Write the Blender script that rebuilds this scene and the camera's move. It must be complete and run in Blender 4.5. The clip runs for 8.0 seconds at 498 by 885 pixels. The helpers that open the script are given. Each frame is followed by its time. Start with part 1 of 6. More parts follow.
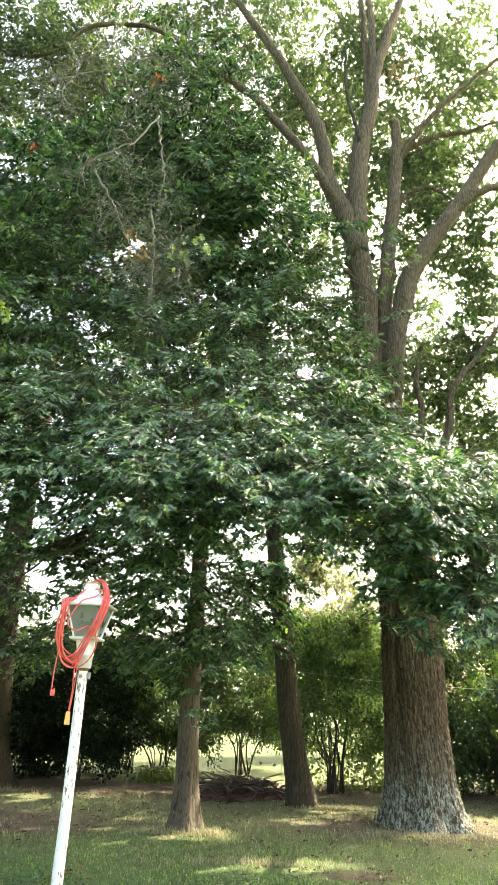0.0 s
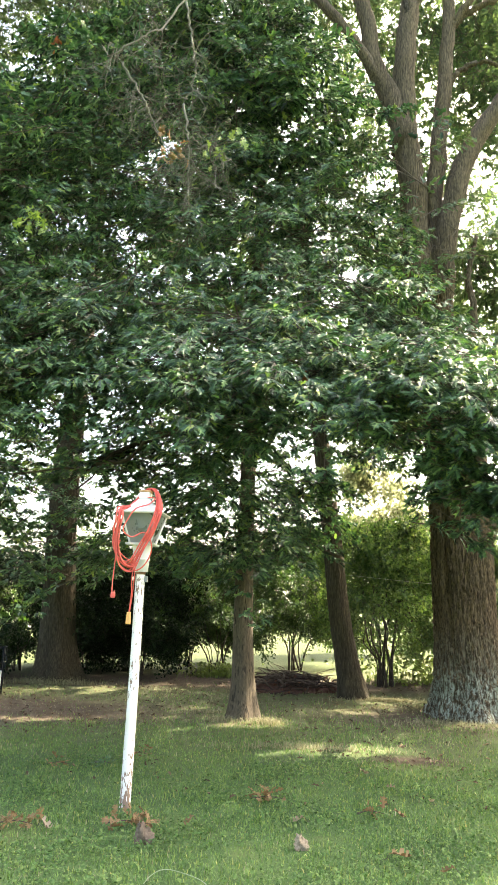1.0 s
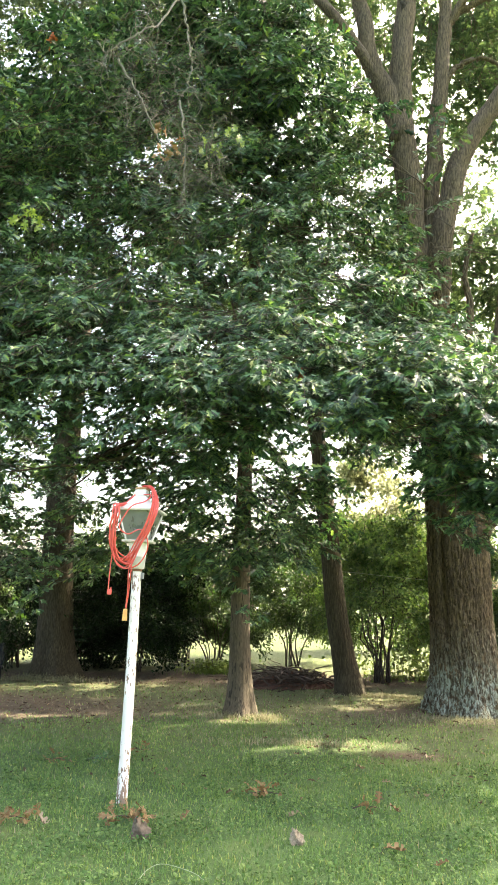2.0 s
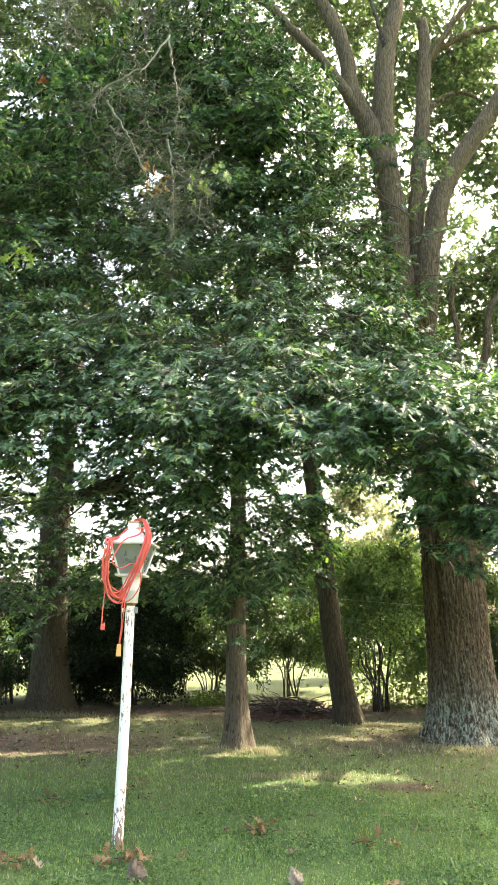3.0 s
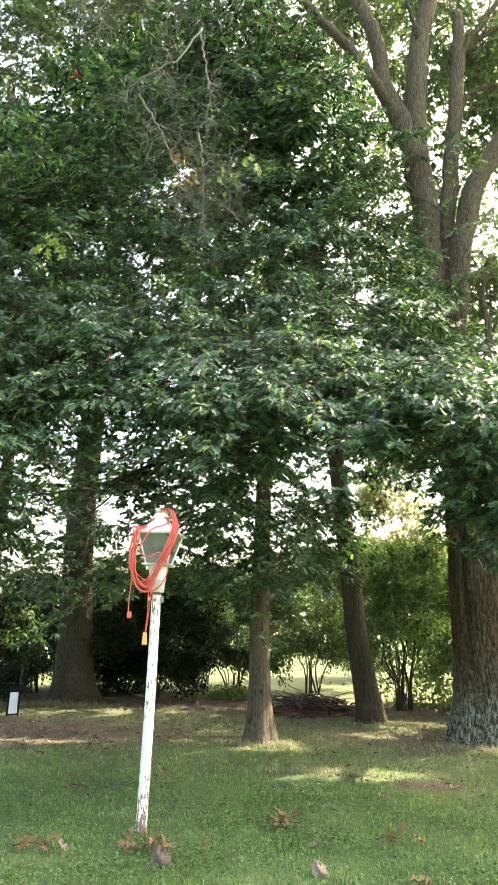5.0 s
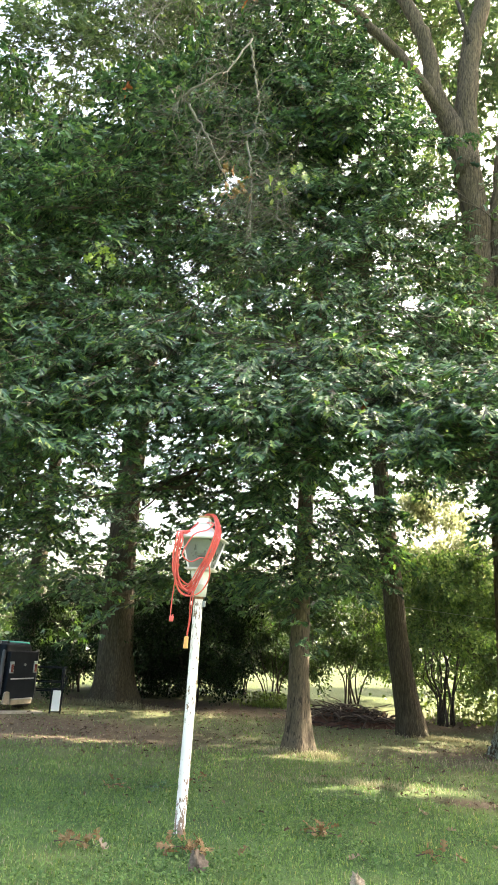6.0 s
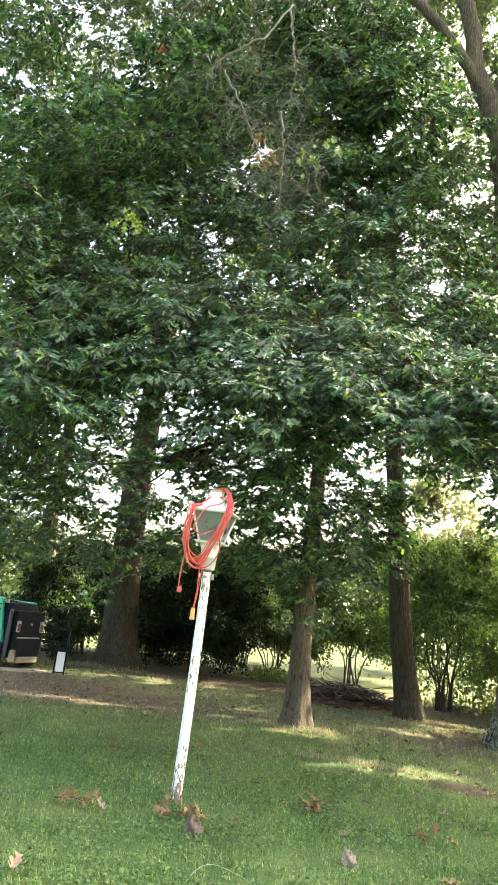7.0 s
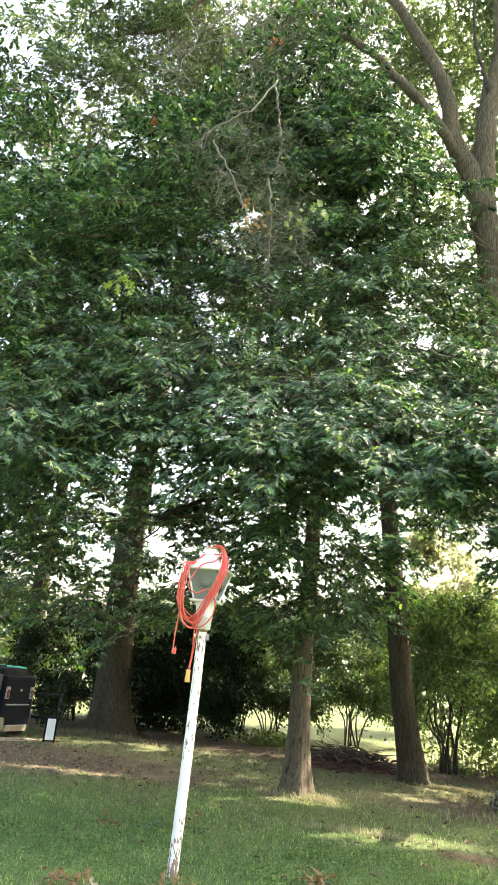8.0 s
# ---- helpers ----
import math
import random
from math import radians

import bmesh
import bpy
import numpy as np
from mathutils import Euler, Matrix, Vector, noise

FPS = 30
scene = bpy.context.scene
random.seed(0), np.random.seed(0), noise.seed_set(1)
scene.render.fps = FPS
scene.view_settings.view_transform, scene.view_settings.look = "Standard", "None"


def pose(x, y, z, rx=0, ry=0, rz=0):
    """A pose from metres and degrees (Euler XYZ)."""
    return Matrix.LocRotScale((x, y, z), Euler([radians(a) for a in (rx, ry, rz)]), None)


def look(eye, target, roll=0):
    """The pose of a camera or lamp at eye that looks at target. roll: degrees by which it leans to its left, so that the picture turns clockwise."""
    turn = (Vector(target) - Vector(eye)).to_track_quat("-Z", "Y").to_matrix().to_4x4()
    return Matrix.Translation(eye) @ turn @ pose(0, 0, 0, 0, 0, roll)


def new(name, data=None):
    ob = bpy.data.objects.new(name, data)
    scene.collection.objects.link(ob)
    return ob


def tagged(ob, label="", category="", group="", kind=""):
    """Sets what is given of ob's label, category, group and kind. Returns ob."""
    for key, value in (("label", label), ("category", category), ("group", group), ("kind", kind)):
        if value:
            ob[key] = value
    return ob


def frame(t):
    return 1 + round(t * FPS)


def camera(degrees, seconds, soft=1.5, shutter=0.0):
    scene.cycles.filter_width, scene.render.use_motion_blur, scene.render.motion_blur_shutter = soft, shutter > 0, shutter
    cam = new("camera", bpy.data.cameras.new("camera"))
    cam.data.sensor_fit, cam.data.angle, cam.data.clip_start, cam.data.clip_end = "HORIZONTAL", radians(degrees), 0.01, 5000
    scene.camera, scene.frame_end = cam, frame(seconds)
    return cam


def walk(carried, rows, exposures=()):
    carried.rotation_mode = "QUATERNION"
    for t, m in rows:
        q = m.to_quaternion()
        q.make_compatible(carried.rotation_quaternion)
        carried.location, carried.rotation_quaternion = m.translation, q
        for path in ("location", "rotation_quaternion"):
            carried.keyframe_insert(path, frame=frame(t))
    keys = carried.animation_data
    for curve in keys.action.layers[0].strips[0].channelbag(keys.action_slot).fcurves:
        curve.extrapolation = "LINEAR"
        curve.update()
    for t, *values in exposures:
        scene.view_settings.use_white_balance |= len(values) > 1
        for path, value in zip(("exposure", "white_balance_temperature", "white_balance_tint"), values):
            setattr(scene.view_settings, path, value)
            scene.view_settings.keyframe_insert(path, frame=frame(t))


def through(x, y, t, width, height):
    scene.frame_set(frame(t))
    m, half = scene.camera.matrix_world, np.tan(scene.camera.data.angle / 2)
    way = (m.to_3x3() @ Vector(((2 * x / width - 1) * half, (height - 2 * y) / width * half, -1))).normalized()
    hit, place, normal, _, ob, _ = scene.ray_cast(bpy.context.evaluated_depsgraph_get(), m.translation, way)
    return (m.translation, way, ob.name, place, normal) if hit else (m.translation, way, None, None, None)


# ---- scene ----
cam = camera(42.35, 8.0, soft=1.0)
PATH = [
    (0.0, look((0.064, -0.070, 1.523), (-0.086, 9.197, 5.279), 1.14)),
    (0.5, look((0.038, -0.007, 1.506), (-0.618, 9.585, 4.254), 1.74)),
    (1.0, look((0.040, 0.022, 1.498), (-0.798, 9.679, 3.957), 0.67)),
    (1.5, look((0.047, 0.012, 1.498), (-0.755, 9.678, 3.930), 0.38)),
    (1.7, look((0.049, 0.010, 1.496), (-0.753, 9.672, 3.947), 0.43)),
    (2.8, look((0.085, 0.001, 1.509), (-0.726, 9.711, 3.758), 0.71)),
    (3.0, look((0.087, -0.039, 1.534), (-0.620, 9.536, 4.332), -0.69)),
    (3.5, look((0.075, -0.068, 1.511), (-0.600, 9.230, 5.131), -0.18)),
    (4.0, look((0.070, -0.048, 1.514), (-0.728, 9.324, 4.909), 0.63)),
    (4.2, look((0.061, -0.047, 1.503), (-0.819, 9.375, 4.737), 0.31)),
    (5.3, look((0.050, -0.006, 1.484), (-1.194, 9.536, 4.203), 1.19)),
    (5.5, look((0.047, -0.023, 1.486), (-1.362, 9.464, 4.316), 1.53)),
    (6.0, look((0.036, -0.031, 1.484), (-1.686, 9.401, 4.327), 2.79)),
    (6.5, look((0.019, -0.020, 1.479), (-1.620, 9.470, 4.170), 4.71)),
    (7.0, look((0.002, -0.016, 1.489), (-1.907, 9.484, 3.960), 6.39)),
    (7.5, look((0.002, -0.023, 1.484), (-1.956, 9.323, 4.455), 7.45)),
    (8.0, look((-0.004, -0.019, 1.497), (-1.843, 9.244, 4.787), 5.40)),
]
walk(cam, PATH, [(0.0, 3.25, 7500, 8), (8.0, 3.25, 7500, 8)])

# ---- world, sun, exposure ----
SUN_AZ, SUN_EL = radians(52), radians(42)      # azimuth from +y towards +x
world = bpy.data.worlds.new("world")
scene.world = world
world.use_nodes = True
_sky = world.node_tree.nodes.new("ShaderNodeTexSky")
_sky.sky_type, _sky.sun_disc = "NISHITA", False
_sky.sun_elevation, _sky.sun_rotation = SUN_EL, SUN_AZ
_sky.dust_density, _sky.air_density = 7.0, 1.0
_bg = world.node_tree.nodes["Background"]
_bg.inputs["Strength"].default_value = 0.15
world.node_tree.links.new(_sky.outputs[0], _bg.inputs["Color"])
sun = new("sun", bpy.data.lights.new("sun", "SUN"))
sun.data.energy, sun.data.angle, sun.data.color = 3.5, radians(0.5), (1.0, 0.93, 0.8)
_to = Vector((math.sin(SUN_AZ) * math.cos(SUN_EL), math.cos(SUN_AZ) * math.cos(SUN_EL), math.sin(SUN_EL)))
sun.matrix_world = look(_to * 40, (0, 0, 0))


# ---- mesh helpers ----
def mesh_of(name, verts, faces, material, smooth=False):
    """A mesh from an array of places and a list of arrays of faces, each array with one number of corners."""
    verts = np.asarray(verts, np.float32).reshape(-1, 3)
    faces = [np.asarray(f, np.int32) for f in (faces if isinstance(faces, list) else [faces]) if len(f)]
    me = bpy.data.meshes.new(name)
    me.vertices.add(len(verts))
    me.vertices.foreach_set("co", verts.ravel())
    sizes = np.concatenate([np.full(len(f), f.shape[1], np.int32) for f in faces])
    loops = np.concatenate([f.ravel() for f in faces])
    me.loops.add(len(loops))
    me.loops.foreach_set("vertex_index", loops)
    me.polygons.add(len(sizes))
    me.polygons.foreach_set("loop_start", np.concatenate([[0], np.cumsum(sizes)[:-1]]).astype(np.int32))
    me.polygons.foreach_set("use_smooth", np.full(len(sizes), smooth))
    me.update(calc_edges=True)
    me.materials.append(material)
    return me


class Heap:
    """Places and faces gathered from many pieces into one mesh."""

    def __init__(self):
        self.v, self.f, self.n = [], {}, 0

    def add(self, verts, *faces):
        for f in faces:
            f = np.asarray(f, np.int32)
            if len(f):
                self.f.setdefault(f.shape[1], []).append(f + self.n)
        self.v.append(np.asarray(verts, np.float32))
        self.n += len(verts)

    def mesh(self, name, material, smooth=False):
        return mesh_of(name, np.concatenate(self.v), [np.concatenate(f) for f in self.f.values()], material, smooth)


def part(name, me, parent=None, label="", material=None):
    """A mesh, or a bmesh with its material, as one object under a thing."""
    if isinstance(me, bmesh.types.BMesh):
        bm, me = me, bpy.data.meshes.new(name)
        bm.to_mesh(me)
        bm.free()
        me.materials.append(material)
    ob = new(name, me)
    ob.parent = parent
    if label:
        ob["label"] = label
    return ob


def thing(name, at, label, category, group="", kind="", turn=0.0):
    ob = new(name)
    ob.empty_display_size = 0.1
    ob.matrix_basis = pose(*at, 0, 0, turn)
    return tagged(ob, label, category, group, kind)


def smooth_path(points, n):
    """Catmull-Rom through the points, n places."""
    p = np.asarray(points, float)
    p = np.vstack([2 * p[0] - p[1], p, 2 * p[-1] - p[-2]])
    s = np.linspace(0, len(p) - 3 - 1e-6, n)
    i = s.astype(int)
    u = (s - i)[:, None]
    a, b, c, d = p[i], p[i + 1], p[i + 2], p[i + 3]
    return 0.5 * (2 * b + (c - a) * u + (2 * a - 5 * b + 4 * c - d) * u**2 + (3 * b - a - 3 * c + d) * u**3)


def tube(path, radii, segs=6, shape=None, cap=True):
    """A tube along a path: places and faces. shape(angle, place along) scales the radius."""
    p = np.asarray(path, float)
    n = len(p)
    r = np.broadcast_to(np.asarray(radii, float), (n,))
    t = np.gradient(p, axis=0)
    t /= np.linalg.norm(t, axis=1, keepdims=True) + 1e-9
    ref = np.array([1.0, 0, 0]) if abs(t[:, 0]).mean() < 0.8 else np.array([0, 1.0, 0])
    x = np.cross(ref, t)
    x /= np.linalg.norm(x, axis=1, keepdims=True) + 1e-9
    y = np.cross(t, x)
    a = np.linspace(0, 2 * np.pi, segs, endpoint=False)
    rr = r[:, None] * np.ones(segs)
    if shape is not None:
        rr = rr * shape(a[None, :], p[:, 2][:, None])
    v = p[:, None] + rr[..., None] * (np.cos(a)[None, :, None] * x[:, None] + np.sin(a)[None, :, None] * y[:, None])
    i, j = np.meshgrid(np.arange(n - 1), np.arange(segs), indexing="ij")
    k = (j + 1) % segs
    quads = np.stack([i * segs + j, i * segs + k, (i + 1) * segs + k, (i + 1) * segs + j], -1).reshape(-1, 4)
    v = v.reshape(-1, 3)
    if not cap:
        return v, quads, np.zeros((0, 3), int)
    v = np.vstack([v, p[0], p[-1]])
    j = np.arange(segs)
    k = (j + 1) % segs
    tris = np.vstack([np.stack([k, j, np.full(segs, n * segs)], 1), np.stack([(n - 1) * segs + j, (n - 1) * segs + k, np.full(segs, n * segs + 1)], 1)])
    return v, quads, tris


def box(size, at=(0, 0, 0), bevel=0.0, taper=1.0, segments=2):
    """A bmesh box; taper scales its top."""
    bm = bmesh.new()
    bmesh.ops.create_cube(bm, size=1.0)
    for v in bm.verts:
        s = taper if v.co.z > 0 else 1.0
        v.co = Vector((v.co.x * size[0] * s + at[0], v.co.y * size[1] * s + at[1], v.co.z * size[2] + at[2]))
    if bevel:
        bmesh.ops.bevel(bm, geom=bm.edges[:], offset=bevel, segments=segments, affect="EDGES", profile=0.6)
    return bm


def lathe(rows, segs=32):
    """A bmesh turned from rows of (radius, height)."""
    bm = bmesh.new()
    rings = [[bm.verts.new((r * math.cos(2 * math.pi * k / segs), r * math.sin(2 * math.pi * k / segs), z)) for k in range(segs)] for r, z in rows]
    for a, b in zip(rings, rings[1:]):
        for k in range(segs):
            bm.faces.new((a[k], a[(k + 1) % segs], b[(k + 1) % segs], b[k])).smooth = True
    bm.faces.new(rings[0][::-1])
    bm.faces.new(rings[-1])
    return bm


# ---- materials ----
def surface(name):
    m = bpy.data.materials.new(name)
    m.use_nodes = True
    nt = m.node_tree
    return m, nt, nt.nodes["Principled BSDF"]


def node(nt, kind, **values):
    n = nt.nodes.new("ShaderNode" + kind)
    for key, v in values.items():
        if isinstance(v, bpy.types.NodeSocket):
            nt.links.new(v, n.inputs[key.replace("_", " ")])
        elif key in ("operation", "blend_type", "data_type", "feature", "noise_dimensions"):
            if key == "operation":
                n.operation = v
            elif key == "blend_type":
                n.blend_type = v
            elif key == "feature":
                n.feature = v
        else:
            n.inputs[key.replace("_", " ")].default_value = v
    return n


def stretched(nt, scale):
    tc = nt.nodes.new("ShaderNodeTexCoord")
    mp = nt.nodes.new("ShaderNodeMapping")
    mp.inputs["Scale"].default_value = scale
    nt.links.new(tc.outputs["Object"], mp.inputs["Vector"])
    return mp.outputs[0]


def ramp(nt, fac, stops):
    r = nt.nodes.new("ShaderNodeValToRGB")
    nt.links.new(fac, r.inputs[0])
    e = r.color_ramp.elements
    while len(e) < len(stops):
        e.new(0.5)
    for k, (at, col) in zip(e, stops):
        k.position, k.color = at, (*col, 1.0) if len(col) == 3 else col
    return r.outputs[0]


def blend(nt, fac, a, b, how="MIX"):
    m = nt.nodes.new("ShaderNodeMix")
    m.data_type, m.blend_type = "RGBA", how
    for sock, v in ((m.inputs[0], fac), (m.inputs[6], a), (m.inputs[7], b)):
        if isinstance(v, bpy.types.NodeSocket):
            nt.links.new(v, sock)
        else:
            sock.default_value = (*v, 1.0) if isinstance(v, tuple) and len(v) == 3 else v
    return m.outputs[2]


def bumped(nt, bsdf, height, strength=0.5, distance=0.01):
    b = node(nt, "Bump", Strength=strength, Distance=distance)
    nt.links.new(height, b.inputs["Height"])
    nt.links.new(b.outputs[0], bsdf.inputs["Normal"])


def leaf_material(name, stops, through, rough=0.36, amount=0.4, gloss=0.5):
    """Leaves: a colour for each leaf, waxy gloss, light that comes through."""
    m, nt, bsdf = surface(name)
    geo = nt.nodes.new("ShaderNodeNewGeometry")
    col = ramp(nt, geo.outputs["Random Per Island"], stops)
    big = node(nt, "TexNoise", Vector=stretched(nt, (1, 1, 1)), Scale=0.7, Detail=2.0)
    col = blend(nt, 0.5, col, ramp(nt, big.outputs[0], [(0.3, (0.55, 0.6, 0.5)), (0.7, (1.0, 1.0, 0.9))]), "MULTIPLY")
    nt.links.new(col, bsdf.inputs["Base Color"])
    bsdf.inputs["Roughness"].default_value = rough
    bsdf.inputs["Specular IOR Level"].default_value = gloss
    tr = nt.nodes.new("ShaderNodeBsdfTranslucent")
    nt.links.new(blend(nt, 1.0, col, through, "MULTIPLY"), tr.inputs["Color"])
    mix = nt.nodes.new("ShaderNodeMixShader")
    mix.inputs[0].default_value = amount
    nt.links.new(bsdf.outputs[0], mix.inputs[1])
    nt.links.new(tr.outputs[0], mix.inputs[2])
    nt.links.new(mix.outputs[0], nt.nodes["Material Output"].inputs["Surface"])
    return m


def bark_material(name, dark, light, scale=1.0, lichen=0.0, strength=0.9, grainy=0.62, slits=0.0):
    """Furrowed bark: long ridges, blotches, and grey-green crust low on the trunk."""
    m, nt, bsdf = surface(name)
    v = stretched(nt, (34 * scale, 34 * scale, 7.0 * scale))
    warp = node(nt, "TexNoise", Vector=stretched(nt, (9, 9, 6)), Scale=1.0, Detail=5.0, Roughness=0.7)
    shift = blend(nt, 1.0, v, warp.outputs["Color"], "ADD")
    cells = node(nt, "TexVoronoi", feature="DISTANCE_TO_EDGE", Vector=shift, Scale=1.0)
    grain = node(nt, "TexNoise", Vector=stretched(nt, (52 * scale, 52 * scale, 5.5 * scale)), Scale=1.0, Detail=6.0, Roughness=0.68)
    plates = ramp(nt, cells.outputs["Distance"], [(0.0, (0, 0, 0)), (0.3, (1, 1, 1))])
    ridge = blend(nt, grainy, plates, ramp(nt, grain.outputs[0], [(0.4, (0, 0, 0)), (0.62, (1, 1, 1))]))
    fine = node(nt, "TexNoise", Vector=stretched(nt, (60, 60, 22)), Scale=1.0, Detail=6.0, Roughness=0.7)
    patch = node(nt, "TexNoise", Vector=stretched(nt, (2, 2, 1.0)), Scale=1.5, Detail=3.0)
    col = blend(nt, ridge, dark, light)
    col = blend(nt, 0.6, col, ramp(nt, fine.outputs[0], [(0.3, (0.55, 0.55, 0.55)), (0.7, (1.25, 1.2, 1.15))]), "MULTIPLY")
    col = blend(nt, 0.5, col, ramp(nt, patch.outputs[0], [(0.35, (0.7, 0.68, 0.65)), (0.65, (1.15, 1.15, 1.15))]), "MULTIPLY")
    if slits:
        torn = node(nt, "TexNoise", Vector=stretched(nt, (26, 26, 5.0)), Scale=1.0, Detail=2.0, Roughness=0.5)
        col = blend(nt, ramp(nt, torn.outputs[0], [(0.6, (0, 0, 0)), (0.64, (slits, slits, slits))]), col, tuple(0.35 * c for c in dark))
    if lichen:
        sep = nt.nodes.new("ShaderNodeSeparateXYZ")
        tc = nt.nodes.new("ShaderNodeTexCoord")
        nt.links.new(tc.outputs["Object"], sep.inputs[0])
        low = ramp(nt, node(nt, "MapRange", Value=sep.outputs[2], **{"From Max": 2.6}).outputs[0], [(0.0, (1, 1, 1)), (0.17, (0.9, 0.9, 0.9)), (0.27, (0.3, 0.3, 0.3)), (0.5, (0, 0, 0))])
        crust = node(nt, "TexNoise", Vector=stretched(nt, (24, 24, 10)), Scale=1.0, Detail=6.0, Roughness=0.72)
        spots = ramp(nt, crust.outputs[0], [(0.45, (0, 0, 0)), (0.5, (1, 1, 1))])
        mask = blend(nt, 1.0, low, spots, "MULTIPLY")
        mask = blend(nt, 0.85, mask, ramp(nt, ridge, [(0.25, (0, 0, 0)), (0.6, (1, 1, 1))]), "MULTIPLY")
        mask = blend(nt, 1.0, mask, (lichen, lichen, lichen), "MULTIPLY")
        col = blend(nt, mask, col, (0.25, 0.285, 0.235))
    nt.links.new(col, bsdf.inputs["Base Color"])
    bsdf.inputs["Roughness"].default_value = 0.9
    bsdf.inputs["Specular IOR Level"].default_value = 0.25
    bumped(nt, bsdf, blend(nt, 0.4, ridge, fine.outputs[0]), strength, 0.014 / scale)
    return m


def plain(name, colour, rough=0.5, metal=0.0, vary=0.25, scale=8.0, bump=0.1, gloss=0.5):
    """Painted, cast or moulded stuff with blotches and scuffs."""
    m, nt, bsdf = surface(name)
    n = node(nt, "TexNoise", Vector=stretched(nt, (1, 1, 1)), Scale=scale, Detail=6.0, Roughness=0.65)
    g = node(nt, "TexNoise", Vector=stretched(nt, (1, 1, 1)), Scale=scale * 14, Detail=3.0)
    col = blend(nt, vary, colour, ramp(nt, n.outputs[0], [(0.3, tuple(c * 0.45 for c in colour)), (0.7, tuple(min(1, c * 1.3) for c in colour))]))
    nt.links.new(col, bsdf.inputs["Base Color"])
    nt.links.new(ramp(nt, n.outputs[0], [(0.3, (rough + 0.15,) * 3), (0.7, (max(0.05, rough - 0.1),) * 3)]), bsdf.inputs["Roughness"])
    bsdf.inputs["Metallic"].default_value = metal
    bsdf.inputs["Specular IOR Level"].default_value = gloss
    bumped(nt, bsdf, g.outputs[0], bump, 0.003)
    return m


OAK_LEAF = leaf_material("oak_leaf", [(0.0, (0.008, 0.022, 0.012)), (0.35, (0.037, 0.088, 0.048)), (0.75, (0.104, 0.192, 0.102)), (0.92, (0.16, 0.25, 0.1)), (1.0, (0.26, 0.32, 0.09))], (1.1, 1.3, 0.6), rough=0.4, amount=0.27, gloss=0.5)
# Near-black hedge leaves: the deep shade is put into their colour.
SHADED_EVERGREEN = leaf_material("shaded_evergreen_leaf", [(0.0, (0.008, 0.016, 0.008)), (0.7, (0.016, 0.03, 0.013)), (1.0, (0.03, 0.05, 0.02))], (1.2, 1.3, 0.6), amount=0.1, gloss=0.06)
CLOVER = leaf_material("clover_leaf", [(0.0, (0.063, 0.119, 0.040)), (0.6, (0.098, 0.178, 0.059)), (1.0, (0.170, 0.243, 0.081))], (1.1, 1.3, 0.6), rough=0.6, amount=0.3, gloss=0.3)
# Lighter, yellower copy of the oak leaf: backlit sun put into the colour.
HIGH_LIT_LEAF = leaf_material("high_lit_leaf", [(0.0, (0.042, 0.077, 0.038)), (0.5, (0.078, 0.124, 0.058)), (1.0, (0.135, 0.175, 0.08))], (1.25, 1.28, 0.85), amount=0.46)
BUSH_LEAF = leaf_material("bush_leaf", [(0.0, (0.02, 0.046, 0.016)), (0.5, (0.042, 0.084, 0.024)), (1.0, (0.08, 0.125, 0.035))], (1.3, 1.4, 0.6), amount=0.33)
PALE_LEAF = leaf_material("pale_leaf", [(0.0, (0.14, 0.16, 0.085)), (0.6, (0.23, 0.25, 0.15)), (1.0, (0.33, 0.34, 0.23))], (1.2, 1.2, 1.05), amount=0.66)
# Brighter shrub leaf than BUSH_LEAF: missing sunlight is put into its colour.
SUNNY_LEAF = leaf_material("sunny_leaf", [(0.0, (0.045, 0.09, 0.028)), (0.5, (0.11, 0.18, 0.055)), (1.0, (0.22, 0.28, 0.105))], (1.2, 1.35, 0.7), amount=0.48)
DRY_LEAF = leaf_material("dry_leaf", [(0.0, (0.14, 0.085, 0.04)), (0.6, (0.25, 0.155, 0.075)), (1.0, (0.34, 0.24, 0.13))], (1.1, 0.9, 0.7), rough=0.7, amount=0.2)
TAN_LEAF = leaf_material("tan_leaf", [(0.0, (0.25, 0.17, 0.12)), (1.0, (0.42, 0.32, 0.24))], (1.0, 0.9, 0.8), rough=0.75, amount=0.15)
BLADE = leaf_material("grass_blade", [(0.0, (0.082, 0.153, 0.050)), (0.5, (0.136, 0.232, 0.075)), (0.85, (0.197, 0.287, 0.091)), (0.96, (0.285, 0.323, 0.109)), (1.0, (0.461, 0.391, 0.171))], (1.1, 1.3, 0.6), rough=0.5, amount=0.35)
STRAW = leaf_material("straw_blade", [(0.0, (0.16, 0.165, 0.09)), (0.4, (0.28, 0.26, 0.165)), (1.0, (0.43, 0.385, 0.28))], (1.0, 1.0, 0.75), rough=0.7, amount=0.3)
BARK = bark_material("oak_bark", (0.026, 0.021, 0.014), (0.095, 0.078, 0.051))
# Lighter bark for the high limbs: the light on them is in the colour.
BARK_LIMB_LIT = bark_material("lit_oak_limb_bark", (0.045, 0.035, 0.024), (0.175, 0.136, 0.093), 0.9)
BARK_BIG = bark_material("old_oak_bark", (0.022, 0.015, 0.008), (0.15, 0.109, 0.064), 0.75, lichen=1.0, strength=0.7, grainy=0.7)
BARK_SLIM = bark_material("slim_oak_bark", (0.075, 0.06, 0.043), (0.155, 0.125, 0.088), 1.3, strength=0.5, grainy=0.45, slits=0.9)
BARK_DARK = bark_material("dark_bark", (0.022, 0.018, 0.016), (0.09, 0.075, 0.062), 1.2)
TWIG = plain("twig_bark", (0.085, 0.065, 0.05), 0.85)
DEAD = plain("dead_wood", (0.135, 0.125, 0.105), 0.9)


